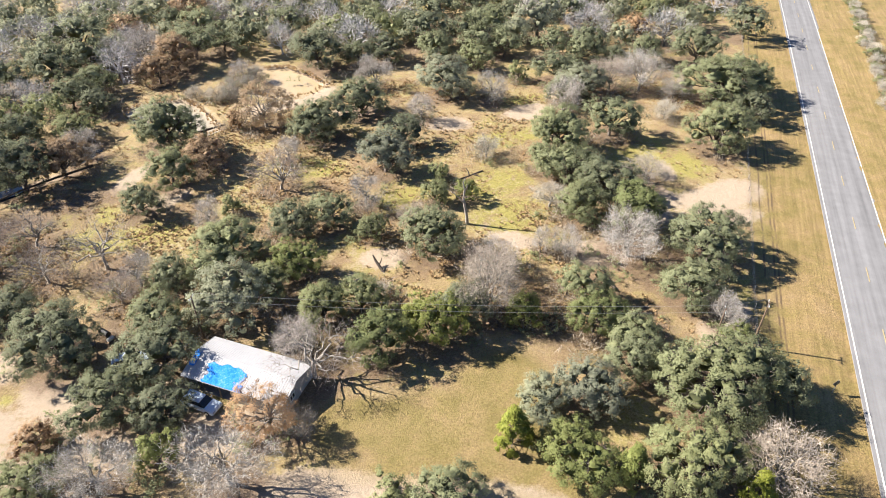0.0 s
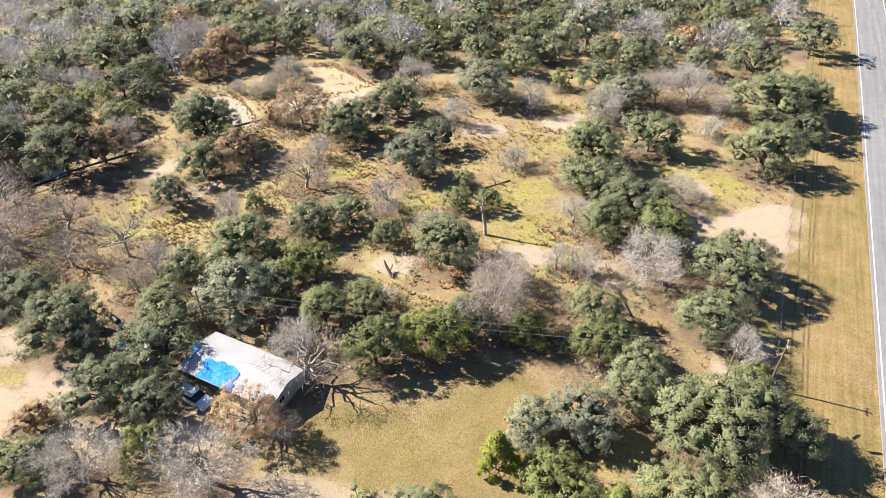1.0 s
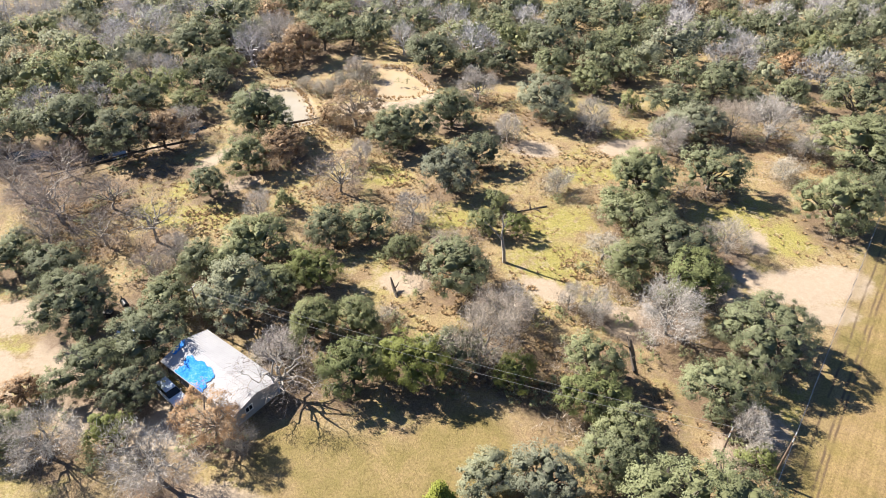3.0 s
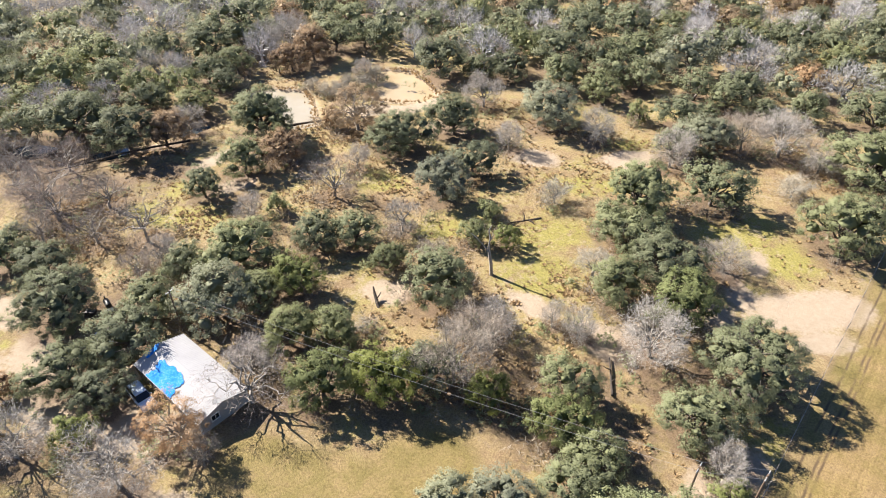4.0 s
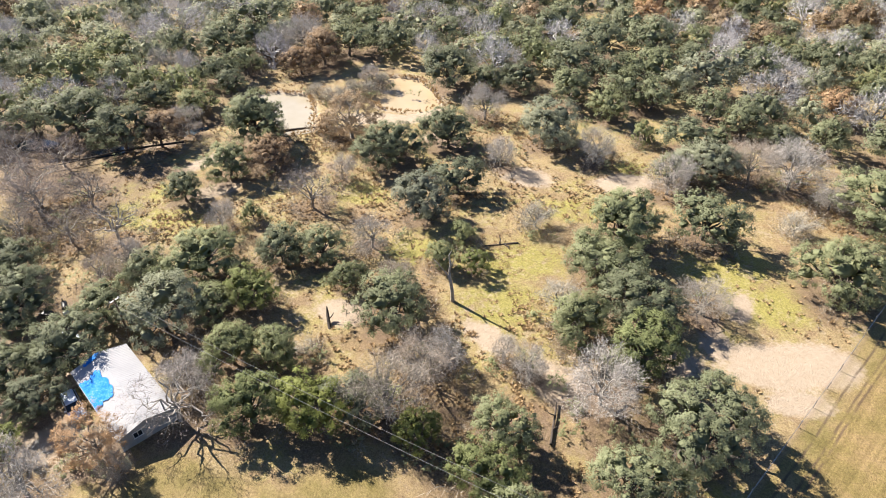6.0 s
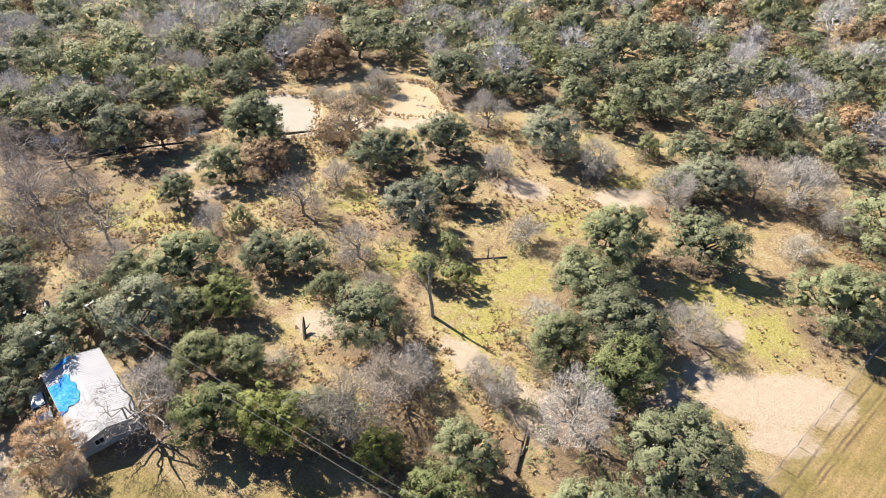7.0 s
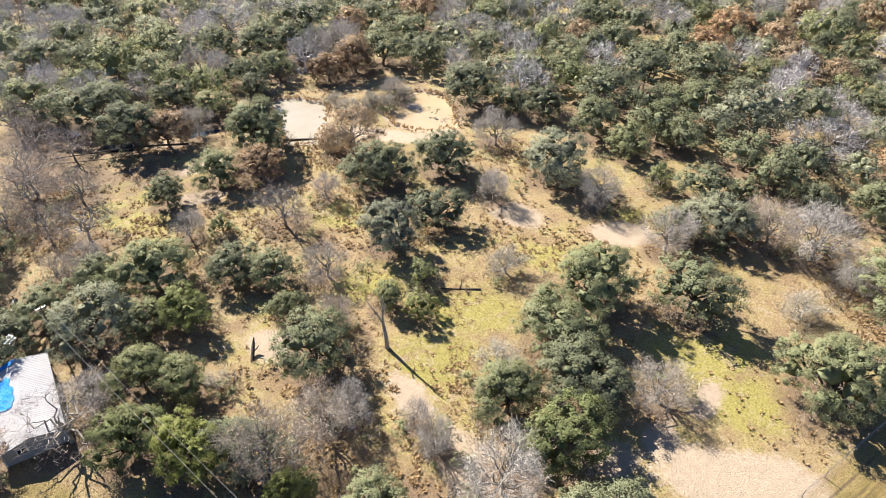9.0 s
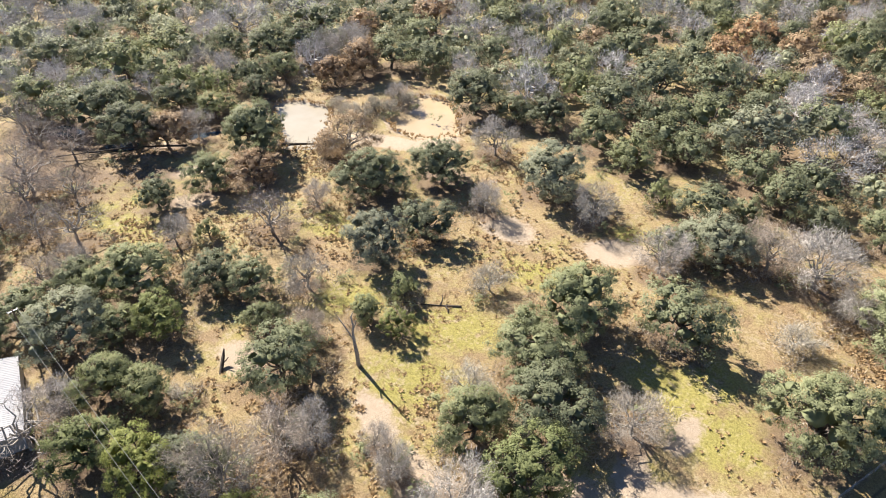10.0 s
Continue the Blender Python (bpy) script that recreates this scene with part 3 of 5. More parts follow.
def leaves(rng, ends, outward, size, spread, each, heart):
    """Leaf sprays in clumps round the twig ends: verts, triangles, a tone and a normal for each vertex."""
    n, m = len(ends) * each, len(ends)
    c, lobe = np.repeat(ends, each, 0), np.repeat(outward, each, 0)
    out = c - heart
    out /= np.linalg.norm(out, axis=1, keepdims=True) + 1e-9
    d = rng.normal(0, 1, (n, 3)) + lobe * 0.4
    d /= np.linalg.norm(d, axis=1, keepdims=True)
    cs = np.repeat(spread * rng.uniform(0.6, 1.4, m), each)[:, None]
    pos = c + d * cs * rng.uniform(0.15, 1.15, (n, 1)) * np.array([1, 1, 0.8])
    pos[:, 2] = np.maximum(pos[:, 2], 0.2)
    nrm = d * 0.4 + lobe * 0.6 + rng.normal(0, 0.35, (n, 3)) + np.array([0, 0, 0.4])
    nrm /= np.linalg.norm(nrm, axis=1, keepdims=True)
    t = np.cross(nrm, rng.normal(0, 1, (n, 3)))
    t /= np.linalg.norm(t, axis=1, keepdims=True) + 1e-9
    b = np.cross(nrm, t)
    ln = (size * rng.uniform(0.6, 1.4, n))[:, None]
    v = np.stack([pos - t * ln, pos + t * ln * 0.75 - b * ln * 0.55, pos + t * ln * 0.8 + b * ln * 0.62], 1).reshape(-1, 3)
    f = np.arange(n * 3).reshape(-1, 3)
    clump = rng.normal(0, 0.09, m)
    tone = np.repeat(np.clip(0.5 + np.repeat(clump, each) + rng.normal(0, 0.07, n), 0, 1), 3)
    soft = d * 0.28 + lobe * 0.42 + out * 0.35 + nrm * 0.55
    soft /= np.linalg.norm(soft, axis=1, keepdims=True)
    return v, f, tone, np.repeat(soft, 3, 0)


def twigs(rng, ends, each, length, width, centre):
    """Fine bare twigs as slivers that fan out from the branch ends: verts, triangles, tones."""
    n = len(ends) * each
    c = np.repeat(ends, each, 0)
    out = c - centre
    out /= np.linalg.norm(out, axis=1, keepdims=True) + 1e-9
    start = c + rng.normal(0, 1, (n, 3)) * length * 0.55
    d = out * 0.55 + rng.normal(0, 0.6, (n, 3)) + np.array([0, 0, 0.15])
    d /= np.linalg.norm(d, axis=1, keepdims=True)
    side = np.cross(d, rng.normal(0, 1, (n, 3)))
    side /= np.linalg.norm(side, axis=1, keepdims=True) + 1e-9
    ln = (length * rng.uniform(0.5, 1.3, n))[:, None]
    w = (width * rng.uniform(0.6, 1.4, n))[:, None]
    v = np.stack([start - side * w, start + side * w, start + d * ln], 1).reshape(-1, 3)
    tone = np.repeat(np.clip(rng.normal(0.5, 0.22, n), 0, 1), 3)
    return v, np.arange(n * 3).reshape(-1, 3), tone


PROTO = {}


def leafy(kind, seed, material, bark, R=5.0, H=8.0, tips=160, each=76, size=0.118, spread=0.66, lobes=15, low=-0.5, core=0.46):
    rng = np.random.default_rng(seed)
    seg, ends, outward, parts = skeleton(rng, R, H, tips, H * 0.22, lobes, low, 1)
    tv, tf = tubes(seg, 3)
    lv, lf, tone, ln = leaves(rng, ends, outward, size, spread, each, np.array([0, 0, H * 0.4]))
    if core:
        bv, bf, bn = shade_cores(rng, parts, core, *((3, 7) if kind.endswith("_far") else (4, 8)))
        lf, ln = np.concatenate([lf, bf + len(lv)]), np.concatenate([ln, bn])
        # dark core tone: shade between leaf clumps put into the colour, weaker in far kinds
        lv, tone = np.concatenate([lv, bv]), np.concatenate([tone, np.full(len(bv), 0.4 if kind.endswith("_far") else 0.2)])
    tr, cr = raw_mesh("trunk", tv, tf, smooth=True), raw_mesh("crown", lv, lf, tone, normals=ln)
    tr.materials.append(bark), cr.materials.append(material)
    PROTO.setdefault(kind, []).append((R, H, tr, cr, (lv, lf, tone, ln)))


def leafless(kind, seed, material, bark, R=5.0, H=8.0, tips=110, each=44, length=0.75, width=0.024, lobes=9):
    rng = np.random.default_rng(seed)
    seg, ends, _, _ = skeleton(rng, R, H, tips, H * 0.25, lobes, twig_bends=1 if kind.endswith("_far") else 2)
    inner = ends * np.array([0.78, 0.78, 0.88]) + rng.normal(0, 0.25, ends.shape)
    seg[:, 6:] *= 0.95
    tv, tf = tubes(seg, 3)
    lv, lf, tone = twigs(rng, np.concatenate([ends, inner[::2]]), each, length, width, np.array([0, 0, H * 0.35]))
    if kind == "bare_far":
        bv, bf = tubes(seg[seg[:, 6] > 0.06], 3)
        bf = np.concatenate([bf[:, [0, 1, 2]], bf[:, [0, 2, 3]]])
        lf = np.concatenate([lf, bf + len(lv)])
        lv, tone = np.concatenate([lv, bv]), np.concatenate([tone, np.full(len(bv), 0.8)])
    tr, cr = raw_mesh("trunk", tv, tf, smooth=True), raw_mesh("crown", lv, lf, tone)
    tr.materials.append(bark), cr.materials.append(material)
    PROTO.setdefault(kind, []).append((R, H, tr, cr, (lv, lf, tone, None)))


def conifer(kind, seed, R=2.0, H=5.2):
    rng = np.random.default_rng(seed)
    seg = [(0, 0, -0.4, 0, 0, H * 0.95, 0.14, 0.03)]
    ends = []
    for i in range(64):
        z = 0.25 + (H - 0.3) * (i / 64) ** 0.9
        r = R * (1 - (z / H) ** 1.6) * rng.uniform(0.7, 1.08) * min(1, 0.6 + z)
        a = i * 2.4 + rng.normal(0, 0.3)
        e = np.array([r * math.cos(a), r * math.sin(a), z + 0.1])
        seg.append((0, 0, max(0.1, z - 0.3), *e, 0.035, 0.012))
        ends.append(e)
    tv, tf = tubes(seg, 3)
    lv, lf, tone, ln = leaves(rng, np.array(ends), np.array(ends) * np.array([1, 1, 0.3]) / (np.linalg.norm(ends, axis=1, keepdims=True) + 0.1), 0.125, 0.45, 110, np.array([0, 0, H * 0.3]))
    tr, cr = raw_mesh("trunk", tv, tf), raw_mesh("crown", lv, lf, tone, normals=ln)
    tr.materials.append(BARK), cr.materials.append(CEDAR_LEAF)
    PROTO.setdefault(kind, []).append((R, H, tr, cr, (lv, lf, tone, ln)))


def snag_tree(kind, seed, R=4.5, H=7.5):
    """A dead oak: bare crooked limbs and few twigs."""
    rng = np.random.default_rng(seed)
    seg, ends, _, _ = skeleton(rng, R, H, 84, H * 0.3, 10)
    seg[:, 6:] *= 0.72
    tv, tf = tubes(seg, 6)
    lv, lf, tone = twigs(rng, ends, 20, 0.8, 0.016, np.array([0, 0, H * 0.35]))
    tr, cr = raw_mesh("trunk", tv, tf, smooth=True), raw_mesh("crown", lv, lf, tone)
    tr.materials.append(DEAD_BARK), cr.materials.append(BROWN_TWIG)
    PROTO.setdefault(kind, []).append((R, H, tr, cr, (lv, lf, tone, None)))


MID = dict(tips=115, each=46, size=0.155, spread=0.78)
FAR = dict(tips=66, each=38, size=0.20, spread=1.0, lobes=10)
for s in range(5):
    leafy("oak", 10 + s, OAK_LEAF, BARK)
    leafy("oak_mid", 310 + s, OAK_LEAF, BARK, **MID)
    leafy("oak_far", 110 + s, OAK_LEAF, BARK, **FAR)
    leafless("bare", 60 + s, TWIG, GREY_BARK, tips=130, each=(38, 28)[s % 2], length=0.8, width=0.018)
for s in range(3):
    leafy("green_oak", 20 + s, GREEN_LEAF, BARK)
    leafy("green_oak_mid", 320 + s, GREEN_LEAF, BARK, **MID)
    leafy("silver_oak", 30 + s, SILVER_LEAF, BARK)
    leafy("olive_oak", 40 + s, OLIVE_LEAF, BARK)
    leafy("rusty_oak", 50 + s, RUST_LEAF, BARK, each=60)
    leafy("rusty_oak_far", 150 + s, RUST_LEAF, BARK, **FAR)
    leafy("silver_oak_far", 340 + s, SILVER_LEAF, BARK, **FAR)
    leafy("olive_oak_far", 140 + s, OLIVE_LEAF, BARK, **FAR)
    leafy("big_oak", 200 + s, OAK_LEAF, BARK, R=7.0, H=10.0, tips=270, each=78, size=0.12, spread=0.68, lobes=24)
    leafy("small_oak", 95 + s, GREEN_LEAF, BARK, R=2.8, H=4.6, tips=80, each=70, size=0.10, spread=0.45, lobes=6, low=-0.9)
    leafless("bare_far", 160 + s, FAR_TWIG, GREY_BARK, tips=64, each=20, length=0.9, width=0.04)
    leafless("tan_bare", 240 + s, TAN_TWIG, GREY_BARK, tips=130, each=34, length=0.85, width=0.017)
    leafless("brown_bare", 260 + s, BROWN_TWIG, DEAD_BARK, tips=110, each=17, length=0.8, width=0.018)
    leafless("pale_brush", 65 + s, PALE_TWIG, GREY_BARK, R=3.0, H=3.8, tips=66, each=38, length=0.6, width=0.013, lobes=8)
for s in range(2):
    leafy("big_olive_oak", 210 + s, OLIVE_LEAF, BARK, R=7.0, H=10.0, tips=270, each=78, size=0.12, spread=0.68, lobes=24)
    leafy("shrub", 90 + s, OLIVE_LEAF, BARK, R=2.2, H=3.0, tips=60, each=64, size=0.095, spread=0.4, lobes=5, low=-0.9)
    leafy("thin_oak", 220 + s, RUST_LEAF, GREY_BARK, tips=170, each=84, size=0.095, spread=0.7, core=0)
    conifer("cedar", 70 + s)
    snag_tree("dead", 80 + s)

WORDS = {
    "oak": ("oak_tree", "evergreen live oak with grey-green leaves in the pasture", "tree", "live oaks"),
    "green_oak": ("oak_tree", "spreading oak with fresh yellow-green leaves in the pasture", "tree", "live oaks"),
    "silver_oak": ("oak_tree", "live oak with silvery moss-grey foliage in the pasture", "tree", "live oaks"),
    "olive_oak": ("oak_tree", "broad oak with olive-green foliage at the wood", "tree", "live oaks"),
    "thin_oak": ("brown_oak", "half-bare oak with thin brown leaves beside the house", "tree", "brown oaks"),
    "rusty_oak": ("brown_oak", "oak with rusty brown winter leaves", "tree", "brown oaks"),
    "small_oak": ("young_oak", "small young oak with green leaves on dry grass", "tree", "live oaks"),
    "shrub": ("shrub", "low rounded olive-green shrub on dry grass", "shrub", "shrubs"),
    "bare": ("bare_tree", "leafless grey tree with fine pale twigs", "tree", "leafless trees"),
    "tan_bare": ("bare_tree", "winter-bare tree with pale tan twigs", "tree", "leafless trees"),
    "brown_bare": ("bare_tree", "leafless brown tree with dark crooked limbs near the creek", "tree", "leafless trees"),
    "dead": ("dead_tree", "dead leafless oak with dark crooked limbs", "tree", "leafless trees"),
    "pale_brush": ("bare_bush", "pale leafless thicket of fine twigs on dry grass", "bush", "leafless bushes"),
    "cedar": ("cedar_tree", "young conical cedar with bright green foliage beside the lawn", "tree", "cedars"),
}
STANDING = []
_pick = random.Random(5)


def plant(kind, x, y, r, h, mesh_kind=None):
    """One tree of its kind: crown radius r and height h, at its place on the ground."""
    R, H, tr, cr, _ = _pick.choice(PROTO[mesh_kind or kind])
    name, label, category, group = WORDS[kind]
    root = tagged(new(name), label, category, group)
    h *= _pick.uniform(0.95, 1.08)
    for me in (tr, cr):
        part(me.name.split(".")[0], me, None, root)
    STANDING.append((x, y, r))
    root.matrix_basis = pose(x, y, gzf(x, y), 0, 0, _pick.uniform(0, 360)) @ Matrix.Diagonal((r / R * _pick.uniform(0.95, 1.05), r / R * _pick.uniform(0.95, 1.05), h / H, 1))
    if kind not in ("pale_brush", "shrub"):
        spot("litter", x, y, r * 0.95, r * 0.95, 0, 0.75)
    return root


def near(x, y):
    return y < 96 and x > -80


def far(x, y):
    return y > 150 or x < -92


def grade(kind, x, y):
    """How finely a tree is leaved, by its distance."""
    return kind + ("_far" if far(x, y) else "" if near(x, y) else "_mid")


def oak(x, y, r, h):
    plant("oak", x, y, r, h, "small_oak" if r < 2.6 else "big_oak" if r > 5.2 and y < 135 and x > -60 else grade("oak", x, y))


def green_oak(x, y, r, h):
    plant("small_oak" if r < 2.6 else "green_oak", x, y, r, h, None if r < 2.6 or near(x, y) else "green_oak_mid")


def silver_oak(x, y, r, h):
    plant("silver_oak", x, y, r, h, "silver_oak_far" if far(x, y) else None)


def olive_oak(x, y, r, h):
    plant("shrub" if r < 2.4 else "olive_oak", x, y, r, h, "olive_oak_far" if far(x, y) else "big_olive_oak" if r > 4.8 and near(x, y) else None)


def rusty_oak(x, y, r, h):
    plant("rusty_oak", x, y, r, h, "rusty_oak_far" if far(x, y) else None)


def thin_oak(x, y, r, h):
    plant("thin_oak", x, y, r, h)


def bare(x, y, r, h):
    plant("bare", x, y, r, h, "bare_far" if far(x, y) else None)


def tan_bare(x, y, r, h):
    plant("tan_bare", x, y, r, h, "bare_far" if far(x, y) else None)


def brown_bare(x, y, r, h):
    plant("brown_bare", x, y, r, h)


def dead(x, y, r, h):
    plant("dead", x, y, r, h)


def pale_brush(x, y, r, h):
    plant("pale_brush", x, y, r, h)


def cedar(x, y, r, h):
    plant("cedar", x, y, r, h)


oak(-0.2, 34.5, 3.4, 4.0)
oak(-31.0, 44.2, 3.4, 4.6)
oak(35.4, 47.8, 3.6, 5.8)
oak(-34.0, 51.2, 4.9, 6.0)
oak(20.9, 51.5, 3.7, 5.2)
oak(-46.9, 52.6, 5.5, 7.0)
oak(21.3, 55.1, 3.7, 4.3)
oak(-37.0, 58.3, 4.0, 5.0)
oak(-63.8, 58.3, 3.9, 5.2)
oak(-56.1, 58.6, 4.0, 5.3)
oak(1.4, 59.9, 3.7, 5.9)
oak(30.7, 63.8, 4.3, 5.6)
oak(16.9, 63.9, 3.5, 5.0)
oak(-24.3, 65.0, 3.2, 4.7)
oak(-37.7, 66.1, 3.4, 4.9)
oak(-31.7, 71.0, 5.9, 6.8)
oak(35.0, 73.0, 6.1, 6.6)
oak(-3.0, 74.1, 5.0, 6.5)
oak(-24.2, 78.5, 3.9, 5.4)
oak(-19.3, 81.4, 3.7, 5.2)
oak(-49.1, 84.1, 3.4, 4.9)
oak(-103.9, 87.4, 5.9, 7.6)
oak(-94.4, 89.0, 5.2, 6.9)
oak(24.1, 89.5, 5.1, 5.5)
oak(-72.9, 92.2, 5.9, 8.0)
oak(-86.5, 92.6, 6.8, 8.5)
oak(-47.7, 93.3, 4.3, 5.8)
oak(19.0, 93.9, 5.1, 6.0)
oak(-90.8, 97.8, 4.5, 6.5)
oak(-124.3, 99.5, 6.7, 8.4)
oak(46.7, 104.7, 6.1, 8.2)
oak(-163.1, 104.9, 5.4, 7.1)
oak(-9.9, 106.4, 4.3, 5.8)
oak(-52.5, 106.2, 6.9, 8.8)
oak(-81.1, 107.0, 4.7, 6.4)
oak(-25.2, 110.0, 6.0, 6.9)
oak(28.6, 110.2, 5.1, 7.1)
oak(-94.7, 111.1, 5.7, 7.4)
oak(56.2, 115.3, 3.7, 5.4)
oak(-73.4, 121.5, 3.7, 5.4)
oak(-139.3, 123.7, 6.1, 7.8)
oak(-79.9, 124.0, 5.0, 6.7)
oak(52.7, 124.3, 8.2, 9.1)
oak(21.4, 124.7, 3.6, 5.3)
oak(58.9, 128.7, 5.8, 7.5)
oak(-77.4, 131.4, 4.5, 6.2)
oak(-136.2, 134.4, 5.5, 7.2)
oak(21.3, 135.9, 4.9, 6.5)
oak(-89.1, 136.4, 6.8, 8.5)
oak(25.4, 139.5, 2.6, 4.3)
oak(4.0, 143.8, 4.4, 6.1)
oak(-84.5, 143.8, 6.2, 7.9)
oak(-31.9, 144.9, 6.8, 8.5)
oak(28.8, 146.1, 4.9, 6.9)
oak(-23.1, 146.4, 3.9, 5.6)
oak(-5.1, 147.8, 5.2, 6.9)
oak(11.0, 150.7, 4.4, 6.1)
oak(22.2, 150.7, 5.0, 6.7)
oak(-62.8, 151.4, 5.9, 7.6)
oak(5.6, 152.9, 5.5, 7.2)
oak(-91.6, 153.5, 8.0, 9.7)
oak(-57.8, 156.7, 5.3, 7.0)
oak(-8.3, 159.0, 6.9, 8.6)
oak(-27.5, 160.3, 6.6, 8.3)
oak(70.7, 161.5, 6.2, 7.9)
oak(-64.4, 164.2, 6.4, 8.1)
oak(-43.2, 166.8, 5.9, 7.6)
oak(-21.9, 166.9, 5.4, 7.1)
oak(61.8, 169.8, 4.3, 6.0)
oak(-75.2, 169.9, 5.2, 6.9)
oak(-6.4, 173.1, 7.5, 9.2)
oak(3.8, 178.7, 6.9, 8.6)
oak(-53.0, 186.6, 6.5, 8.2)
oak(-21.2, 187.3, 6.5, 8.2)
oak(-10.1, 200.9, 5.3, 7.0)
oak(20.8, 203.0, 4.2, 5.9)
oak(-35.4, 205.8, 6.6, 8.3)
oak(2.6, 214.7, 4.7, 6.4)
oak(19.1, 230.9, 5.4, 7.1)
green_oak(12.5, 38.7, 4.1, 4.6)
green_oak(-29.6, 38.8, 2.2, 3.7)
green_oak(-8.6, 54.0, 3.9, 6.2)
green_oak(-2.4, 56.6, 4.0, 6.2)
green_oak(34.5, 56.9, 1.8, 2.5)
green_oak(17.4, 58.2, 3.6, 5.4)
green_oak(8.9, 59.9, 2.6, 4.1)
green_oak(-21.7, 69.1, 3.5, 5.0)
green_oak(27.2, 80.9, 4.7, 6.2)
green_oak(1.8, 88.5, 2.2, 3.7)
oak(15.0, 97.2, 3.4, 4.8)
oak(18.3, 103.7, 5.9, 8.0)
oak(-18.9, 120.1, 5.7, 6.6)
oak(35.8, 144.3, 3.3, 5.0)
oak(54.3, 145.9, 5.9, 7.6)
oak(42.9, 146.2, 4.2, 6.1)
oak(-16.9, 149.1, 4.5, 6.5)
silver_oak(9.9, 45.5, 3.4, 4.9)
silver_oak(14.9, 47.0, 4.0, 5.5)
silver_oak(-28.1, 60.3, 5.2, 6.7)
silver_oak(-67.7, 63.3, 2.1, 3.6)
silver_oak(26.1, 128.1, 5.2, 6.1)
silver_oak(-2.3, 129.3, 6.4, 8.5)
silver_oak(20.0, 164.7, 7.7, 10.0)
olive_oak(-5.4, 34.6, 2.3, 3.0)
olive_oak(-40.5, 35.0, 3.4, 4.0)
olive_oak(23.5, 37.2, 5.2, 6.2)
olive_oak(-37.4, 44.8, 4.4, 4.9)
olive_oak(28.4, 46.6, 6.6, 8.6)
olive_oak(-16.4, 59.7, 3.6, 5.1)
olive_oak(-11.8, 61.8, 3.4, 4.9)
olive_oak(-12.2, 78.0, 2.6, 3.6)
olive_oak(19.1, 82.2, 4.2, 5.7)
olive_oak(-35.1, 84.7, 1.8, 3.2)
olive_oak(-3.0, 87.4, 2.4, 3.9)
olive_oak(-2.6, 94.1, 2.0, 3.5)
olive_oak(-106.0, 98.7, 4.4, 5.9)
olive_oak(-103.9, 106.9, 7.7, 9.2)
olive_oak(-72.1, 110.0, 3.9, 5.0)
olive_oak(-107.7, 120.9, 7.5, 9.0)
olive_oak(13.3, 136.4, 2.2, 3.9)
olive_oak(7.5, 162.6, 6.3, 7.8)
olive_oak(13.2, 187.7, 5.2, 6.7)
olive_oak(30.7, 189.2, 4.3, 5.8)
rusty_oak(-43.3, 40.3, 2.4, 3.1)
rusty_oak(-68.0, 96.4, 5.0, 6.5)
rusty_oak(-43.7, 99.0, 4.6, 6.1)
rusty_oak(-42.7, 114.4, 2.1, 3.8)
rusty_oak(-66.4, 137.1, 4.4, 6.3)
rusty_oak(-64.7, 144.3, 5.8, 7.9)
rusty_oak(43.4, 160.8, 4.4, 6.3)
rusty_oak(-82.9, 161.1, 5.8, 7.9)
rusty_oak(-2.4, 162.5, 3.8, 5.7)
rusty_oak(-71.3, 176.6, 6.7, 8.9)
rusty_oak(-28.8, 185.2, 5.3, 7.3)
rusty_oak(-1.7, 194.7, 6.3, 8.4)
rusty_oak(27.0, 195.1, 4.5, 6.5)
rusty_oak(16.5, 197.2, 5.9, 8.0)
rusty_oak(10.3, 209.8, 5.7, 7.8)
rusty_oak(-1.6, 210.6, 6.7, 8.9)
thin_oak(-19.5, 42.9, 3.6, 5.5)
thin_oak(-36.9, 115.0, 6.0, 7.7)
cedar(28.8, 35.0, 1.8, 5.0)
cedar(17.8, 37.5, 1.8, 5.2)
cedar(6.4, 41.4, 2.0, 5.6)
bare(-34.4, 35.3, 3.8, 5.4)
bare(-21.7, 36.5, 4.5, 7.0)
bare(-18.8, 54.6, 2.8, 4.2)
bare(33.4, 59.5, 2.4, 4.5)
brown_bare(-44.0, 63.5, 2.7, 4.6)
brown_bare(-64.1, 64.7, 3.3, 5.2)
bare(-42.9, 67.1, 2.7, 4.8)
brown_bare(-56.1, 67.6, 3.4, 5.7)
brown_bare(-67.1, 70.3, 4.6, 6.7)
bare(6.3, 70.9, 2.6, 4.7)
brown_bare(-71.3, 72.8, 5.7, 7.7)
bare(24.6, 73.4, 4.6, 6.6)
brown_bare(-80.1, 74.5, 4.3, 6.4)
pale_brush(14.9, 86.3, 3.4, 3.2)
brown_bare(-62.4, 76.1, 3.9, 6.3)
bare(-37.4, 80.5, 2.8, 5.0)
brown_bare(-87.8, 80.7, 4.3, 6.3)
brown_bare(-97.4, 81.4, 5.1, 7.2)
brown_bare(-78.2, 82.9, 3.9, 5.9)
bare(-14.2, 86.9, 3.2, 5.1)
brown_bare(-29.1, 92.0, 4.7, 7.2)
bare(-128.5, 93.0, 4.7, 6.7)
silver_oak(-12.0, 97.6, 4.8, 6.6)
bare(-29.6, 101.4, 2.4, 4.5)
bare(-67.4, 102.7, 3.8, 5.8)
bare(-154.1, 107.5, 6.1, 8.3)
bare(-140.3, 112.0, 6.6, 8.9)
bare(-6.9, 117.2, 2.9, 5.1)
bare(21.1, 120.7, 4.1, 6.5)
bare(-91.2, 121.1, 5.2, 7.3)
bare(7.1, 126.1, 3.7, 6.0)
bare(44.6, 127.1, 3.5, 5.4)
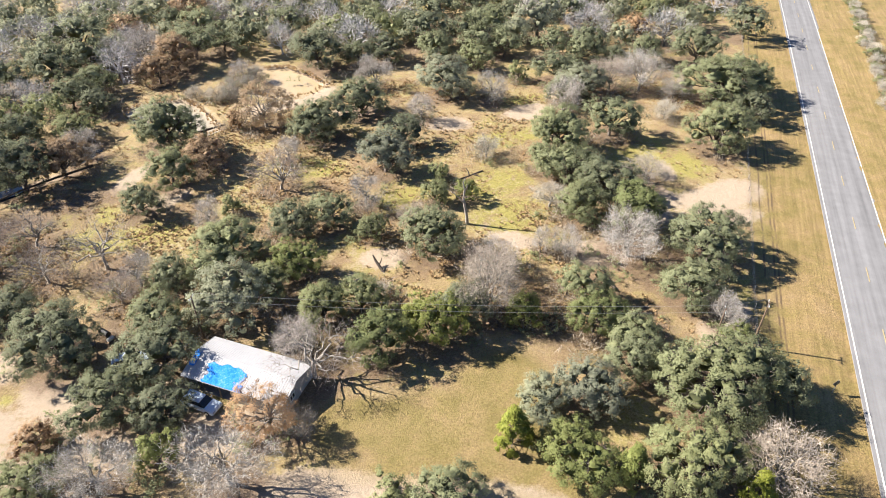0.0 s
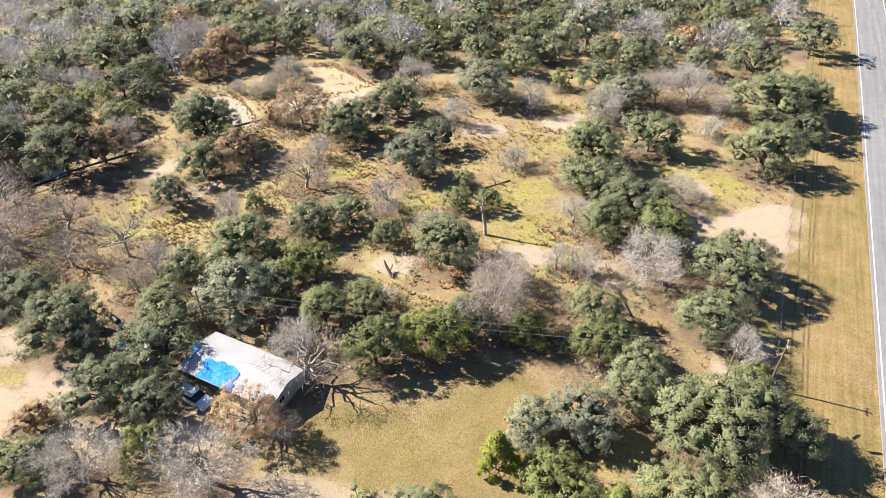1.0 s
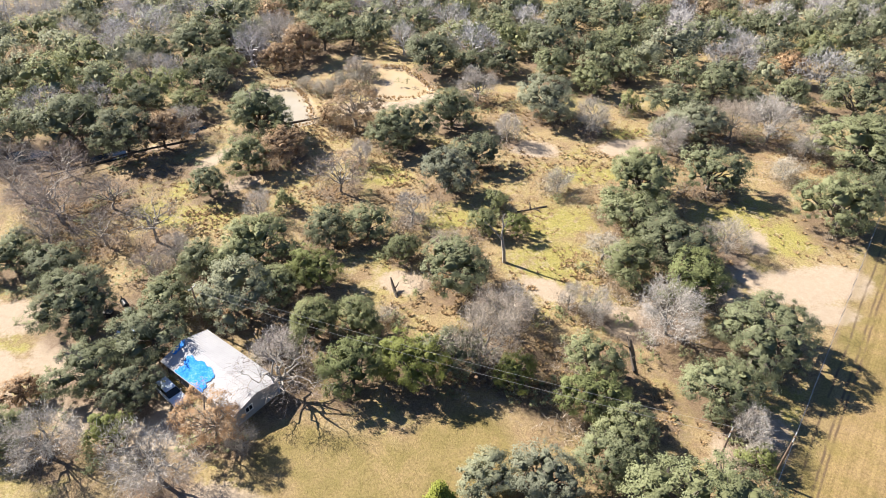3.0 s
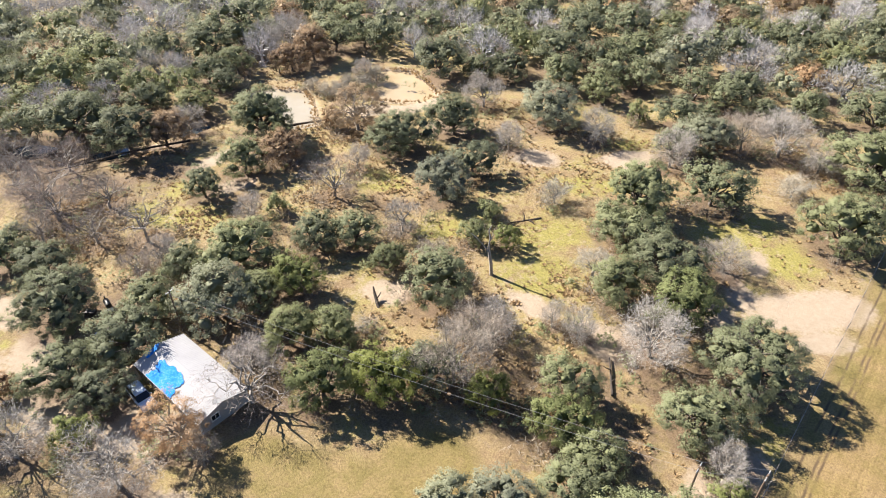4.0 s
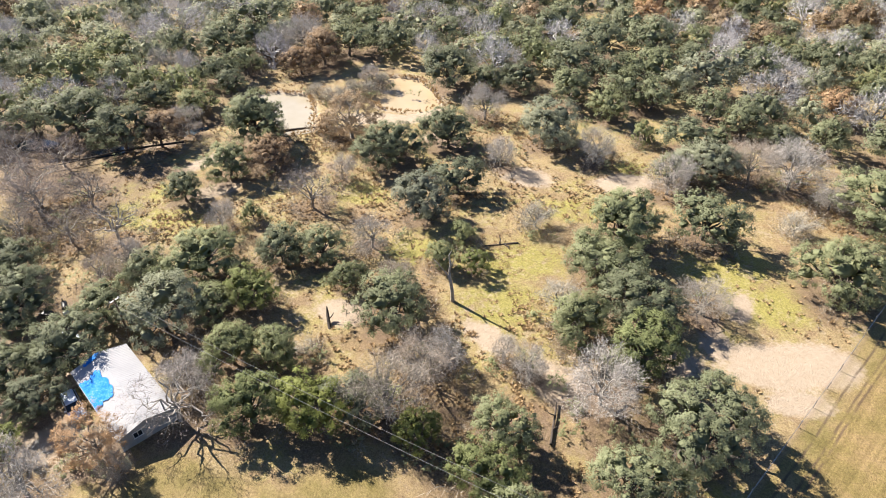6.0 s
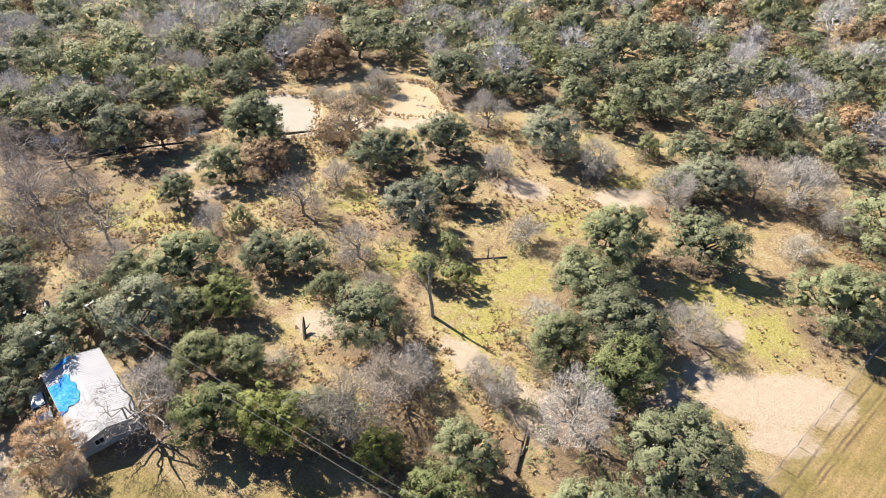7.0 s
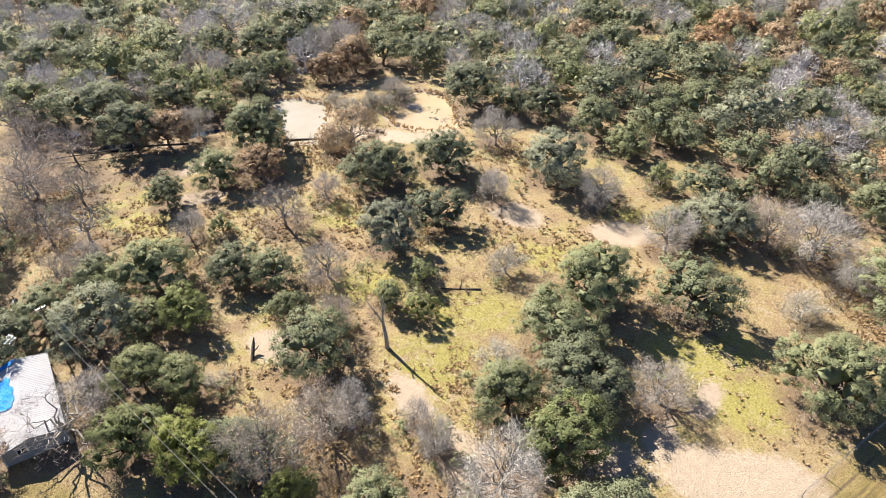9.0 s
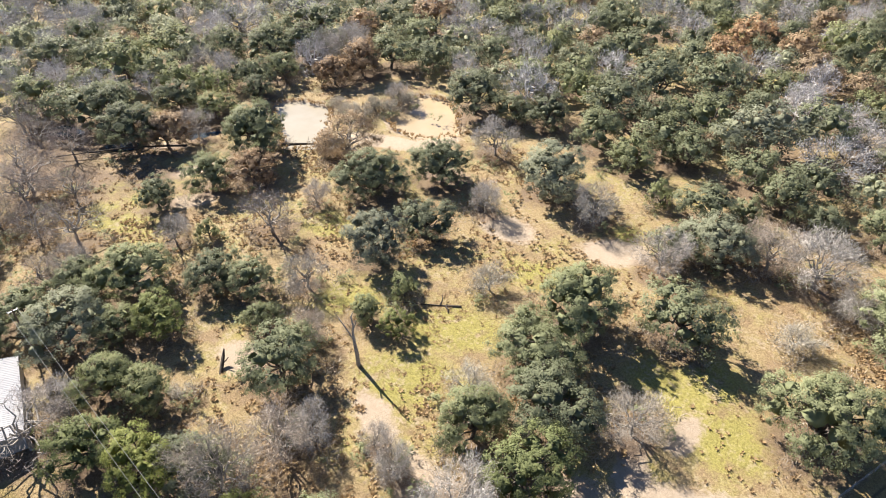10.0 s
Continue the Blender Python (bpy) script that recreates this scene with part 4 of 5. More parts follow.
bare(38.4, 130.8, 5.3, 8.0)
bare(-17.6, 133.5, 4.1, 6.5)
bare(-114.9, 136.1, 5.2, 7.3)
bare(-127.5, 136.9, 4.7, 6.7)
bare(-48.5, 139.6, 2.4, 4.2)
bare(-106.9, 139.8, 7.3, 9.6)
bare(-78.9, 144.4, 5.4, 7.6)
bare(-74.2, 148.7, 6.0, 8.2)
bare(-103.5, 155.8, 6.9, 9.2)
bare(49.9, 157.1, 5.4, 7.5)
bare(34.6, 170.1, 4.6, 6.7)
bare(-52.7, 174.7, 5.6, 7.7)
bare(33.0, 175.9, 4.0, 6.0)
bare(28.5, 178.4, 4.6, 6.7)
bare(19.5, 185.5, 3.9, 5.9)
bare(-23.4, 211.6, 6.5, 8.7)
bare(13.9, 223.2, 4.7, 6.7)
bare(1.3, 229.6, 5.7, 7.8)
tan_bare(31.5, 37.2, 4.2, 6.6)
tan_bare(-15.9, 42.3, 1.9, 3.7)
tan_bare(4.3, 61.2, 4.3, 8.0)
tan_bare(5.0, 67.6, 3.7, 5.8)
tan_bare(-6.0, 80.7, 2.4, 4.3)
tan_bare(31.6, 93.6, 3.7, 4.0)
tan_bare(32.2, 130.9, 4.3, 6.8)
tan_bare(31.8, 159.5, 5.5, 7.6)
tan_bare(-44.7, 189.7, 6.4, 8.7)
dead(-15.9, 50.6, 5.2, 6.8)
dead(-49.3, 70.8, 4.7, 7.0)
bare(12.4, 74.4, 1.7, 4.2)
bare(15.9, 73.6, 2.3, 4.4)
pale_brush(5.4, 102.5, 3.0, 3.8)
pale_brush(40.4, 117.2, 2.8, 3.5)
pale_brush(-50.8, 127.8, 2.3, 2.8)
pale_brush(-48.0, 128.4, 2.3, 2.8)
pale_brush(-55.7, 128.8, 2.1, 2.6)
pale_brush(-48.5, 132.8, 2.3, 2.9)
pale_brush(-46.0, 134.5, 2.1, 2.6)
pale_brush(-45.4, 139.3, 2.1, 2.7)
pale_brush(-9.8, 65.1, 1.7, 1.7)


# ---- the barn-like house ----
U, V2 = Vector((0.313, 0.9498, 0)), Vector((-0.9498, 0.313, 0))     # across and along the house
WIDE, LONG, EAVE, RIDGE = 6.25, 13.0, 2.2, 3.1
BARN = Matrix(((U.x, V2.x, 0, -17.06), (U.y, V2.y, 0, 47.64), (0, 0, 1, gzf(-23, 50) - 0.05), (0, 0, 0, 1)))


def sheet_bm(length, run, rise, pitch=0.30, rib=0.02, thick=0.03):
    """A ribbed metal roof slope: ribs run down it. x across from the ridge (0) to the eave (run), y along."""
    bm = bmesh.new()
    n = round(length / pitch)
    prof = []
    for i in range(n):
        y = i * length / n
        w = length / n
        prof += [(y, 0.0), (y + w * 0.62, 0.0), (y + w * 0.72, rib), (y + w * 0.90, rib)]
    prof.append((length, 0.0))
    top = [[bm.verts.new((x, y, z + rise * (1 - x / run))) for y, z in prof] for x in (0.0, run * 0.5, run)]
    low = [[bm.verts.new((x, y, z + rise * (1 - x / run) - thick)) for y, z in prof] for x in (0.0, run * 0.5, run)]
    for a, b, flip in ((top[0], top[1], 0), (top[1], top[2], 0), (low[0], low[1], 1), (low[1], low[2], 1)):
        for i in range(len(prof) - 1):
            q = (a[i], b[i], b[i + 1], a[i + 1])
            bm.faces.new(q if not flip else q[::-1])
    for i in range(len(prof) - 1):
        bm.faces.new((top[2][i], low[2][i], low[2][i + 1], top[2][i + 1]))
        bm.faces.new((top[0][i + 1], low[0][i + 1], low[0][i], top[0][i]))
    for k in (0, len(prof) - 1):
        for a in (0, 1):
            bm.faces.new((top[a][k], top[a + 1][k], low[a + 1][k], low[a][k]))
    bmesh.ops.recalc_face_normals(bm, faces=list(bm.faces))
    return bm


def house():
    W, L, eave, ridge = WIDE, LONG, EAVE, RIDGE
    h = tagged(new("house"), "low shed-like house with a pale ribbed metal gable roof", "house")
    h.matrix_basis = BARN
    for s in (1, -1):
        bm = sheet_bm(L + 0.2, W / 2 + 0.15, ridge - eave)
        bmesh.ops.transform(bm, matrix=Matrix.Translation((0, -0.1, eave)) @ Matrix.Diagonal((s, 1, 1, 1)), verts=bm.verts)
        if s < 0:
            bmesh.ops.reverse_faces(bm, faces=bm.faces)
        part("roof", bm, ROOF, h, "pale ribbed metal roof slope")
    w = W / 2 - 0.15

    def gable(y0, y1):
        bm = bmesh.new()
        outline = [(-w, -0.3), (w, -0.3), (w, eave - 0.02), (0, ridge - 0.06), (-w, eave - 0.02)]
        a, b = ([bm.verts.new((x, y, z)) for x, z in outline] for y in (y0, y1))
        bm.faces.new(a), bm.faces.new(b[::-1])
        for i in range(5):
            bm.faces.new((a[i], b[i], b[(i + 1) % 5], a[(i + 1) % 5]))
        bmesh.ops.recalc_face_normals(bm, faces=list(bm.faces))
        return bm

    # the eastern gable is built in pieces round its window
    wx, wz, ww, wh = -1.15, 1.05, 0.95, 0.85
    bm = bmesh.new()
    def prism(outline, y0, y1):
        a, b = ([bm.verts.new((x, y, z)) for x, z in outline] for y in (y0, y1))
        bm.faces.new(a), bm.faces.new(b[::-1])
        for i in range(len(outline)):
            bm.faces.new((a[i], b[i], b[(i + 1) % len(outline)], a[(i + 1) % len(outline)]))
    slope = lambda x: ridge - 0.06 - (ridge - eave - 0.04) * abs(x) / w
    x0, x1, z0, z1 = wx - ww / 2, wx + ww / 2, wz, wz + wh
    prism([(-w, -0.3), (x0, -0.3), (x0, slope(x0)), (-w, slope(w))], 0.1, 0.22)
    prism([(x1, -0.3), (w, -0.3), (w, slope(w)), (0, slope(0)), (x1, slope(x1))], 0.1, 0.22)
    prism([(x0, -0.3), (x1, -0.3), (x1, z0), (x0, z0)], 0.1, 0.22)
    prism([(x0, z1), (x1, z1), (x1, slope(x1)), (x0, slope(x0))], 0.1, 0.22)
    bmesh.ops.recalc_face_normals(bm, faces=list(bm.faces))
    part("wall", bm, SIDING, h, "light grey metal siding")
    part("wall", gable(L - 0.22, L - 0.1), SIDING, h)
    part("wall", box(0.12, L - 0.46, eave + 0.28, 0, (w - 0.06, L / 2, -0.3)), SIDING, h)
    part("wall", box(0.12, 6.6, eave + 0.28, 0, (-w + 0.06, 3.54, -0.3)), SIDING, h)
    for y in (8.4, 10.6, 12.7):
        part("porch_post", box(0.12, 0.12, eave + 0.25, 0.01, (-w + 0.06, y, -0.3)), TIMBER, h)
    part("wall", box(3.0, 0.12, eave + 0.3, 0, (-w + 1.7, 6.9, -0.3)), SIDING, h)
    part("wall", box(0.12, 5.9, eave + 0.9, 0, (0.2, 9.95, -0.3)), SIDING, h)
    part("floor_slab", box(W - 0.4, L - 0.5, 0.3, 0.02, (0, L / 2, -0.35)), quick("concrete", (0.28, 0.27, 0.25), (0.4, 0.39, 0.36), 1.0, 0.9), h)
    win = part("window", box(ww, 0.03, wh, 0, (wx, 0.17, wz)), DARK_GLASS, h, "small dark gable window")
    for cx, cz, sx, sz in ((wx, z0 - 0.04, ww + 0.16, 0.08), (wx, z1 - 0.04, ww + 0.16, 0.08), (x0, z0, 0.08, wh), (x1, z0, 0.08, wh), (wx, z0, 0.04, wh)):
        part("window_frame", box(sx, 0.09, sz, 0.008, (cx, 0.08, cz)), TRIM, win)
    for s in (1, -1):
        part("corner_trim", box(0.14, 0.14, eave + 0.25, 0.01, (s * (w + 0.005), 0.095, -0.3)), TRIM, h, "white corner trim")


house()


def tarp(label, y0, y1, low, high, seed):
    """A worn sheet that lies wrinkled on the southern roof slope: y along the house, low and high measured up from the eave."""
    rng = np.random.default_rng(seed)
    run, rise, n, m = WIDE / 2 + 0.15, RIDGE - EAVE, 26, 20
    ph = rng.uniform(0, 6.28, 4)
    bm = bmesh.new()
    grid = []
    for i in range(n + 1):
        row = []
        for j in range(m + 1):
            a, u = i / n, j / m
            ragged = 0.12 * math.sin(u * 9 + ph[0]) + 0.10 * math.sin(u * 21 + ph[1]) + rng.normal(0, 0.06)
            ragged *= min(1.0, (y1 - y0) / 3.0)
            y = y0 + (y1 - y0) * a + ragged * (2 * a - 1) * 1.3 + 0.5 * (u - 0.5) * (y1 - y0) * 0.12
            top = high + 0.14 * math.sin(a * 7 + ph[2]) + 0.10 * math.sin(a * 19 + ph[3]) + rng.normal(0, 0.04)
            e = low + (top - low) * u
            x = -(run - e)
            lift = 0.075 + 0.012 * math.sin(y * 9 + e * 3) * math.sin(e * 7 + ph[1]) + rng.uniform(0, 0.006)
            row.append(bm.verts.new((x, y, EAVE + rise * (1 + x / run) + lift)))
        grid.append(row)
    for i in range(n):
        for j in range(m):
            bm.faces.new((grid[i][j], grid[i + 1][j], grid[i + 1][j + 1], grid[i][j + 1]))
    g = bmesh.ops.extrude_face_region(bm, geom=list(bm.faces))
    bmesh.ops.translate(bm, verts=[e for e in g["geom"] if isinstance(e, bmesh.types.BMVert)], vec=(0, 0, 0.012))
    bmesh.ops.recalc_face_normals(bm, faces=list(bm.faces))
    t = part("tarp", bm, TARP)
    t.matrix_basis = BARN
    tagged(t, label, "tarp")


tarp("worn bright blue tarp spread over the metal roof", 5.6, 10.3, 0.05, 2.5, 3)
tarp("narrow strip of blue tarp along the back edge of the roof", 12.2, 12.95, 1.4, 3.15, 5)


# ---- cars ----
def car(x, y, turn, label):
    c = tagged(new("car"), label, "car")
    c.matrix_basis = pose(x, y, gzf(x, y), 0, 0, turn)
    half = 0.86
    bm = bmesh.new()
    prof = [(-2.25, 0.32), (2.2, 0.32), (2.28, 0.62), (2.12, 0.80), (1.15, 0.95), (-2.05, 0.98), (-2.27, 0.7)]
    rows = [[bm.verts.new((px, s * (half - (0.06 if pz > 0.9 else 0)), pz)) for px, pz in prof] for s in (-1, 1)]
    bm.faces.new(rows[0]), bm.faces.new(rows[1][::-1])
    for i in range(len(prof)):
        bm.faces.new((rows[0][i], rows[1][i], rows[1][(i + 1) % len(prof)], rows[0][(i + 1) % len(prof)]))
    bmesh.ops.recalc_face_normals(bm, faces=list(bm.faces))
    bmesh.ops.bevel(bm, geom=list(bm.edges), offset=0.06, segments=2, affect="EDGES")
    part("body", bm, CAR_PAINT, c, "pale glossy car body")

    def cabin(x0, x1, x2, x3, z0, z1, wide0, wide1, grow=0.0):
        b = bmesh.new()
        lo = [b.verts.new(p) for p in ((x0, -wide0, z0), (x1, -wide0, z0), (x1, wide0, z0), (x0, wide0, z0))]
        hi = [b.verts.new(p) for p in ((x2, -wide1, z1), (x3, -wide1, z1), (x3, wide1, z1), (x2, wide1, z1))]
        b.faces.new(lo[::-1]), b.faces.new(hi)
        for i in range(4):
            b.faces.new((lo[i], lo[(i + 1) % 4], hi[(i + 1) % 4], hi[i]))
        bmesh.ops.recalc_face_normals(b, faces=list(b.faces))
        bmesh.ops.bevel(b, geom=list(b.edges), offset=0.04, segments=2, affect="EDGES")
        return b

    part("cabin_glass", cabin(-2.0, 1.1, -1.75, 0.35, 0.93, 1.46, 0.77, 0.62), DARK_GLASS, c, "dark windows")
    part("roof_panel", cabin(-1.8, 0.42, -1.72, 0.32, 1.42, 1.53, 0.66, 0.60), CAR_PAINT, c)
    for px in (-1.4, 1.38):
        for s in (-1, 1):
            wheel = bmesh.new()
            bmesh.ops.create_cone(wheel, cap_ends=True, segments=20, radius1=0.33, radius2=0.33, depth=0.2, matrix=pose(px, s * 0.8, 0.33, 90, 0, 0))
            bmesh.ops.bevel(wheel, geom=[e for e in wheel.edges if len(e.link_faces) == 2 and e.calc_face_angle() > 1], offset=0.04, segments=2, affect="EDGES")
            tyre = part("wheel", wheel, RUBBER, c)
            rim = bmesh.new()
            bmesh.ops.create_cone(rim, cap_ends=True, segments=16, radius1=0.2, radius2=0.17, depth=0.03, matrix=pose(px, s * 0.905, 0.33, 90 * s, 0, 0))
            part("rim", rim, STEEL, tyre)
    for s in (-1, 1):
        part("headlight", box(0.08, 0.36, 0.14, 0.02, (2.22, s * 0.6, 0.62)), STEEL, c, "clear headlight")
        part("tail_light", box(0.06, 0.26, 0.16, 0.02, (-2.24, s * 0.64, 0.66)), quick("tail_red", (0.2, 0.01, 0.01), (0.3, 0.02, 0.02), 3, 0.3), c, "red tail light")
        part("mirror", box(0.12, 0.16, 0.12, 0.02, (0.75, s * 0.92, 0.95)), CAR_PAINT, c)


car(-27.7, 46.2, -22, "pale blue-white car parked under the oak beside the house")
car(-38.2, 52.6, 24, "white car parked in the shade beneath the oaks")


# ---- power poles and wires ----
def rod(p, q, r0, r1=None, sides=10):
    v, f = tubes([(*p, *q, r0, r1 or r0)], sides)
    bm = bmesh.new()
    vs = [bm.verts.new(a) for a in v]
    for q4 in f:
        bm.faces.new([vs[i] for i in q4])
    bm.faces.new(vs[:sides][::-1]), bm.faces.new(vs[sides:])
    return bm


def utility_pole(x, y, top, arm=None):
    z = gzf(x, y)
    p = tagged(new("utility_pole"), "brown wooden utility pole with a small steel top fitting", "utility pole", "power poles")
    p.matrix_basis = pose(x, y, z)
    part("shaft", rod((0, 0, -0.5), (0, 0, top - z), 0.12, 0.09), POLE_WOOD, p)
    ax, ay = arm or (0.5, 0.0)
    part("crossarm", rod((-ax * 0.6, -ay * 0.6, top - z - 0.25), (ax * 0.6, ay * 0.6, top - z - 0.25), 0.05, 0.05, 6), STEEL, p, "grey crossarm")
    for s in (-0.55, 0.55):
        part("insulator", rod((ax * s, ay * s, top - z - 0.24), (ax * s, ay * s, top - z - 0.02), 0.05, 0.035, 8), TRIM, p, "pale insulator")
    return Vector((x, y, top))


def wire(a, b, sag=0.5, r=0.012):
    n = 16
    pts = [a.lerp(b, i / n) - Vector((0, 0, 4 * sag * (i / n) * (1 - i / n))) for i in range(n + 1)]
    side = (b - a).cross(Vector((0, 0, 1))).normalized() * r
    ring = [side, Vector((0, 0, r)), -side, Vector((0, 0, -r))]
    v = [p + q for p in pts for q in ring]
    f = [(4 * i + k, 4 * i + (k + 1) % 4, 4 * i + 4 + (k + 1) % 4, 4 * i + 4 + k) for i in range(n) for k in range(4)]
    w = tagged(part("power_wire", raw_mesh("power_wire", v, f), quick("wire_metal", (0.25, 0.25, 0.25), (0.36, 0.36, 0.36), 5, 0.5) if "wire_metal" not in bpy.data.materials else bpy.data.materials["wire_metal"]), "thin grey power wire strung between two poles", "wire", "power wires")
    return w


POLE_ROAD = utility_pole(35.9, 55.7, 7.05, (0.35, 1.0))
POLE_LAWN = utility_pole(30.2, 53.8, 7.7, (0.3, 1.0))
POLE_HOUSE = utility_pole(-31.0, 56.9, 5.2, (0.1, 1.0))
for s in (-0.55, 0.55):
    off1, off2, off3 = Vector((0.35 * s, s, 0)), Vector((0.3 * s, s, 0)), Vector((0.1 * s, s, 0))
    wire(POLE_ROAD + off1, POLE_LAWN + off2, 0.05)
    wire(POLE_LAWN + off2, POLE_HOUSE + off3, 0.9)


# ---- fence along the verge ----
def fence():
    fn = tagged(new("fence"), "old wire fence on thin weathered posts along the verge", "fence")
    ys = np.arange(44, 212, 3.6)
    rng = np.random.default_rng(4)
    tops = []
    for y in ys:
        x = fence_x(y)
        z = gzf(x, y)
        lean = rng.normal(0, 0.05, 2)
        part("post", rod((x, y, z - 0.3), (x + lean[0], y + lean[1], z + 1.25), 0.045, 0.035, 6), GREY_BARK, fn)
        tops.append((x, y, z))
    for h in (0.35, 0.65, 0.95, 1.18):
        v, f = tubes([(a[0], a[1], a[2] + h, b[0], b[1], b[2] + h, 0.006, 0.006) for a, b in zip(tops, tops[1:])], 3)
        part("fence_wire", raw_mesh("fence_wire", v, f), STEEL, fn)
    far_side = tagged(new("fence"), "dark wire fence beyond the road", "fence")
    pts = []
    for y in np.arange(100, 260, 4.5):
        x = 85.5 + 0.36 * (y - 124)
        z = gzf(x, y)
        part("post", rod((x, y, z - 0.3), (x, y, z + 1.3), 0.06, 0.05, 6), TIMBER, far_side)
        pts.append((x, y, z))
    for h in (0.4, 0.8, 1.2):
        v, f = tubes([(a[0], a[1], a[2] + h, b[0], b[1], b[2] + h, 0.006, 0.006) for a, b in zip(pts, pts[1:])], 3)
        part("fence_wire", raw_mesh("fence_wire", v, f), STEEL, far_side)


fence()


def gate(x, y, turn):
    g = tagged(new("metal_gate"), "dark tubular steel field gate beside the hedge", "gate")
    g.matrix_basis = pose(x, y, gzf(x, y), 0, 0, turn)
    for s in (0, 1.9, 3.8):
        part("upright", rod((s, 0, -0.2 if s != 1.9 else 0.25), (s, 0, 1.5), 0.06, 0.06, 8), BLACK_METAL, g)
    for h in (0.25, 0.65, 1.05, 1.45):
        part("rail", rod((0, 0, h), (3.8, 0, h), 0.03, 0.03, 6), BLACK_METAL, g)


gate(94.8, 141.5, 70)


def road_sign(x, y):
    s = tagged(new("road_sign"), "diamond road sign on a thin steel post, bare dark back", "sign")
    z = gzf(x, y)
    s.matrix_basis = pose(x, y, z, 0, 0, 18)
    part("sign_post", rod((0, 0, -0.3), (0, 0, 2.1), 0.035, 0.035, 8), STEEL, s)
    bm = box(0.76, 0.76, 0.012, 0.004)
    bmesh.ops.transform(bm, matrix=pose(0, 0.05, 1.55, 90, 0, 0) @ pose(0, 0, 0, 0, 0, 45), verts=bm.verts)
    part("sign_panel", bm, SIGN_BACK, s, "dark metal sign back")


road_sign(42.25, 48.6)


# ---- fallen and standing dead wood ----
def crooked(pts, radii, sides=8):
    seg = [(*a, *b, r0, r1) for a, b, r0, r1 in zip(pts, pts[1:], radii, radii[1:])]
    return seg


def dead_wood(name, label, category, x, y, segs, material=None, z=None):
    v, f = tubes(segs, 7)
    v = v + np.random.default_rng(int(abs(x * 10))).normal(0, 0.012, v.shape)
    ob = tagged(part(name, raw_mesh(name, v, f, smooth=True), material or DEAD_BARK), label, category)
    ob.matrix_basis = pose(x, y, gzf(x, y))
    return ob


snag = [(0, 0, -0.4), (-0.15, 0.1, 1.6), (-0.5, 0.2, 3.4), (-0.7, 0.3, 4.6)]
dead_wood("dead_tree", "tall bare dead trunk with two broken prongs", "dead tree", 2.0, 81.5,
          crooked(snag, (0.3, 0.24, 0.2, 0.16)) + crooked([(-0.7, 0.3, 4.6), (-0.55, 0.4, 6.0), (-0.8, 0.4, 7.2), (-0.4, 0.5, 8.2)], (0.14, 0.11, 0.08, 0.03))
          + crooked([(-0.55, 0.4, 5.6), (-0.2, 0.5, 6.5), (-0.25, 0.5, 7.0)], (0.09, 0.06, 0.03)) + crooked([(-0.5, 0.2, 3.6), (-1.3, 0.2, 4.6), (-2.3, 0.1, 5.7), (-3.3, 0.2, 6.3)], (0.11, 0.09, 0.06, 0.02))
          + crooked([(-1.3, 0.2, 4.6), (-1.5, 0.0, 5.3)], (0.05, 0.02)))
dead_wood("fallen_log", "dark broken log lying on the grass", "log", -3.2, 92.2,
          crooked([(0, 0, 0.15), (2.6, 1.6, 0.2), (5.2, 3.3, 0.25), (7.9, 5.2, 0.3)], (0.02, 0.05, 0.10, 0.17)) + crooked([(5.6, 3.6, 0.3), (5.4, 4.3, 0.7), (5.0, 4.8, 1.0)], (0.13, 0.09, 0.03)) + crooked([(6.3, 3.9, 0.25), (7.0, 3.6, 0.35), (7.3, 3.2, 0.3)], (0.12, 0.1, 0.06)), CHAR_BARK)
dead_wood("fallen_log", "dark rotting trunk lying across dry brush", "log", 20.2, 71.4,
          crooked([(0, 0, 0.3), (0.5, -1.9, 0.35), (0.9, -3.7, 0.35), (1.4, -5.6, 0.4)], (0.08, 0.12, 0.14, 0.17)) + crooked([(0.5, -1.9, 0.4), (0.0, -2.3, 0.9), (-0.4, -2.3, 1.1)], (0.08, 0.06, 0.03)) + crooked([(0.9, -3.7, 0.4), (1.3, -3.5, 0.9)], (0.08, 0.03)), CHAR_BARK)
dead_wood("tree_stump", "broken dark trunk leaning over dry grass", "stump", -10.6, 70.9,
          crooked([(1.0, -1.1, -0.1), (0.3, -0.3, 0.35), (-0.4, 0.5, 0.9), (-0.8, 1.0, 1.5)], (0.2, 0.24, 0.2, 0.08)) + crooked([(0.1, -0.1, 0.4), (0.4, 0.4, 0.9), (0.5, 0.7, 1.2)], (0.1, 0.07, 0.03)), CHAR_BARK)
dead_wood("fallen_log", "long fallen trunk bridging the creek bank", "log", -80.5, 79.5,
          crooked([(0, 0, 0.7), (4, 5.2, 0.9), (8, 10.4, 1.1), (12, 14.3, 1.3), (17, 18.5, 1.5)], (0.08, 0.12, 0.16, 0.19, 0.22)) + crooked([(4, 5.2, 0.9), (3.0, 6.6, 1.5), (2.4, 7.6, 2.3)], (0.08, 0.06, 0.03)), CHAR_BARK)
dead_wood("fallen_log", "grey fallen trunk resting in the muddy pond", "log", -51.5, 110.8,
          crooked([(0, 0, 0.25), (1.9, 1.9, 0.2), (3.8, 3.9, 0.1), (5.6, 5.8, 0.0)], (0.3, 0.27, 0.2, 0.1)), CHAR_BARK)


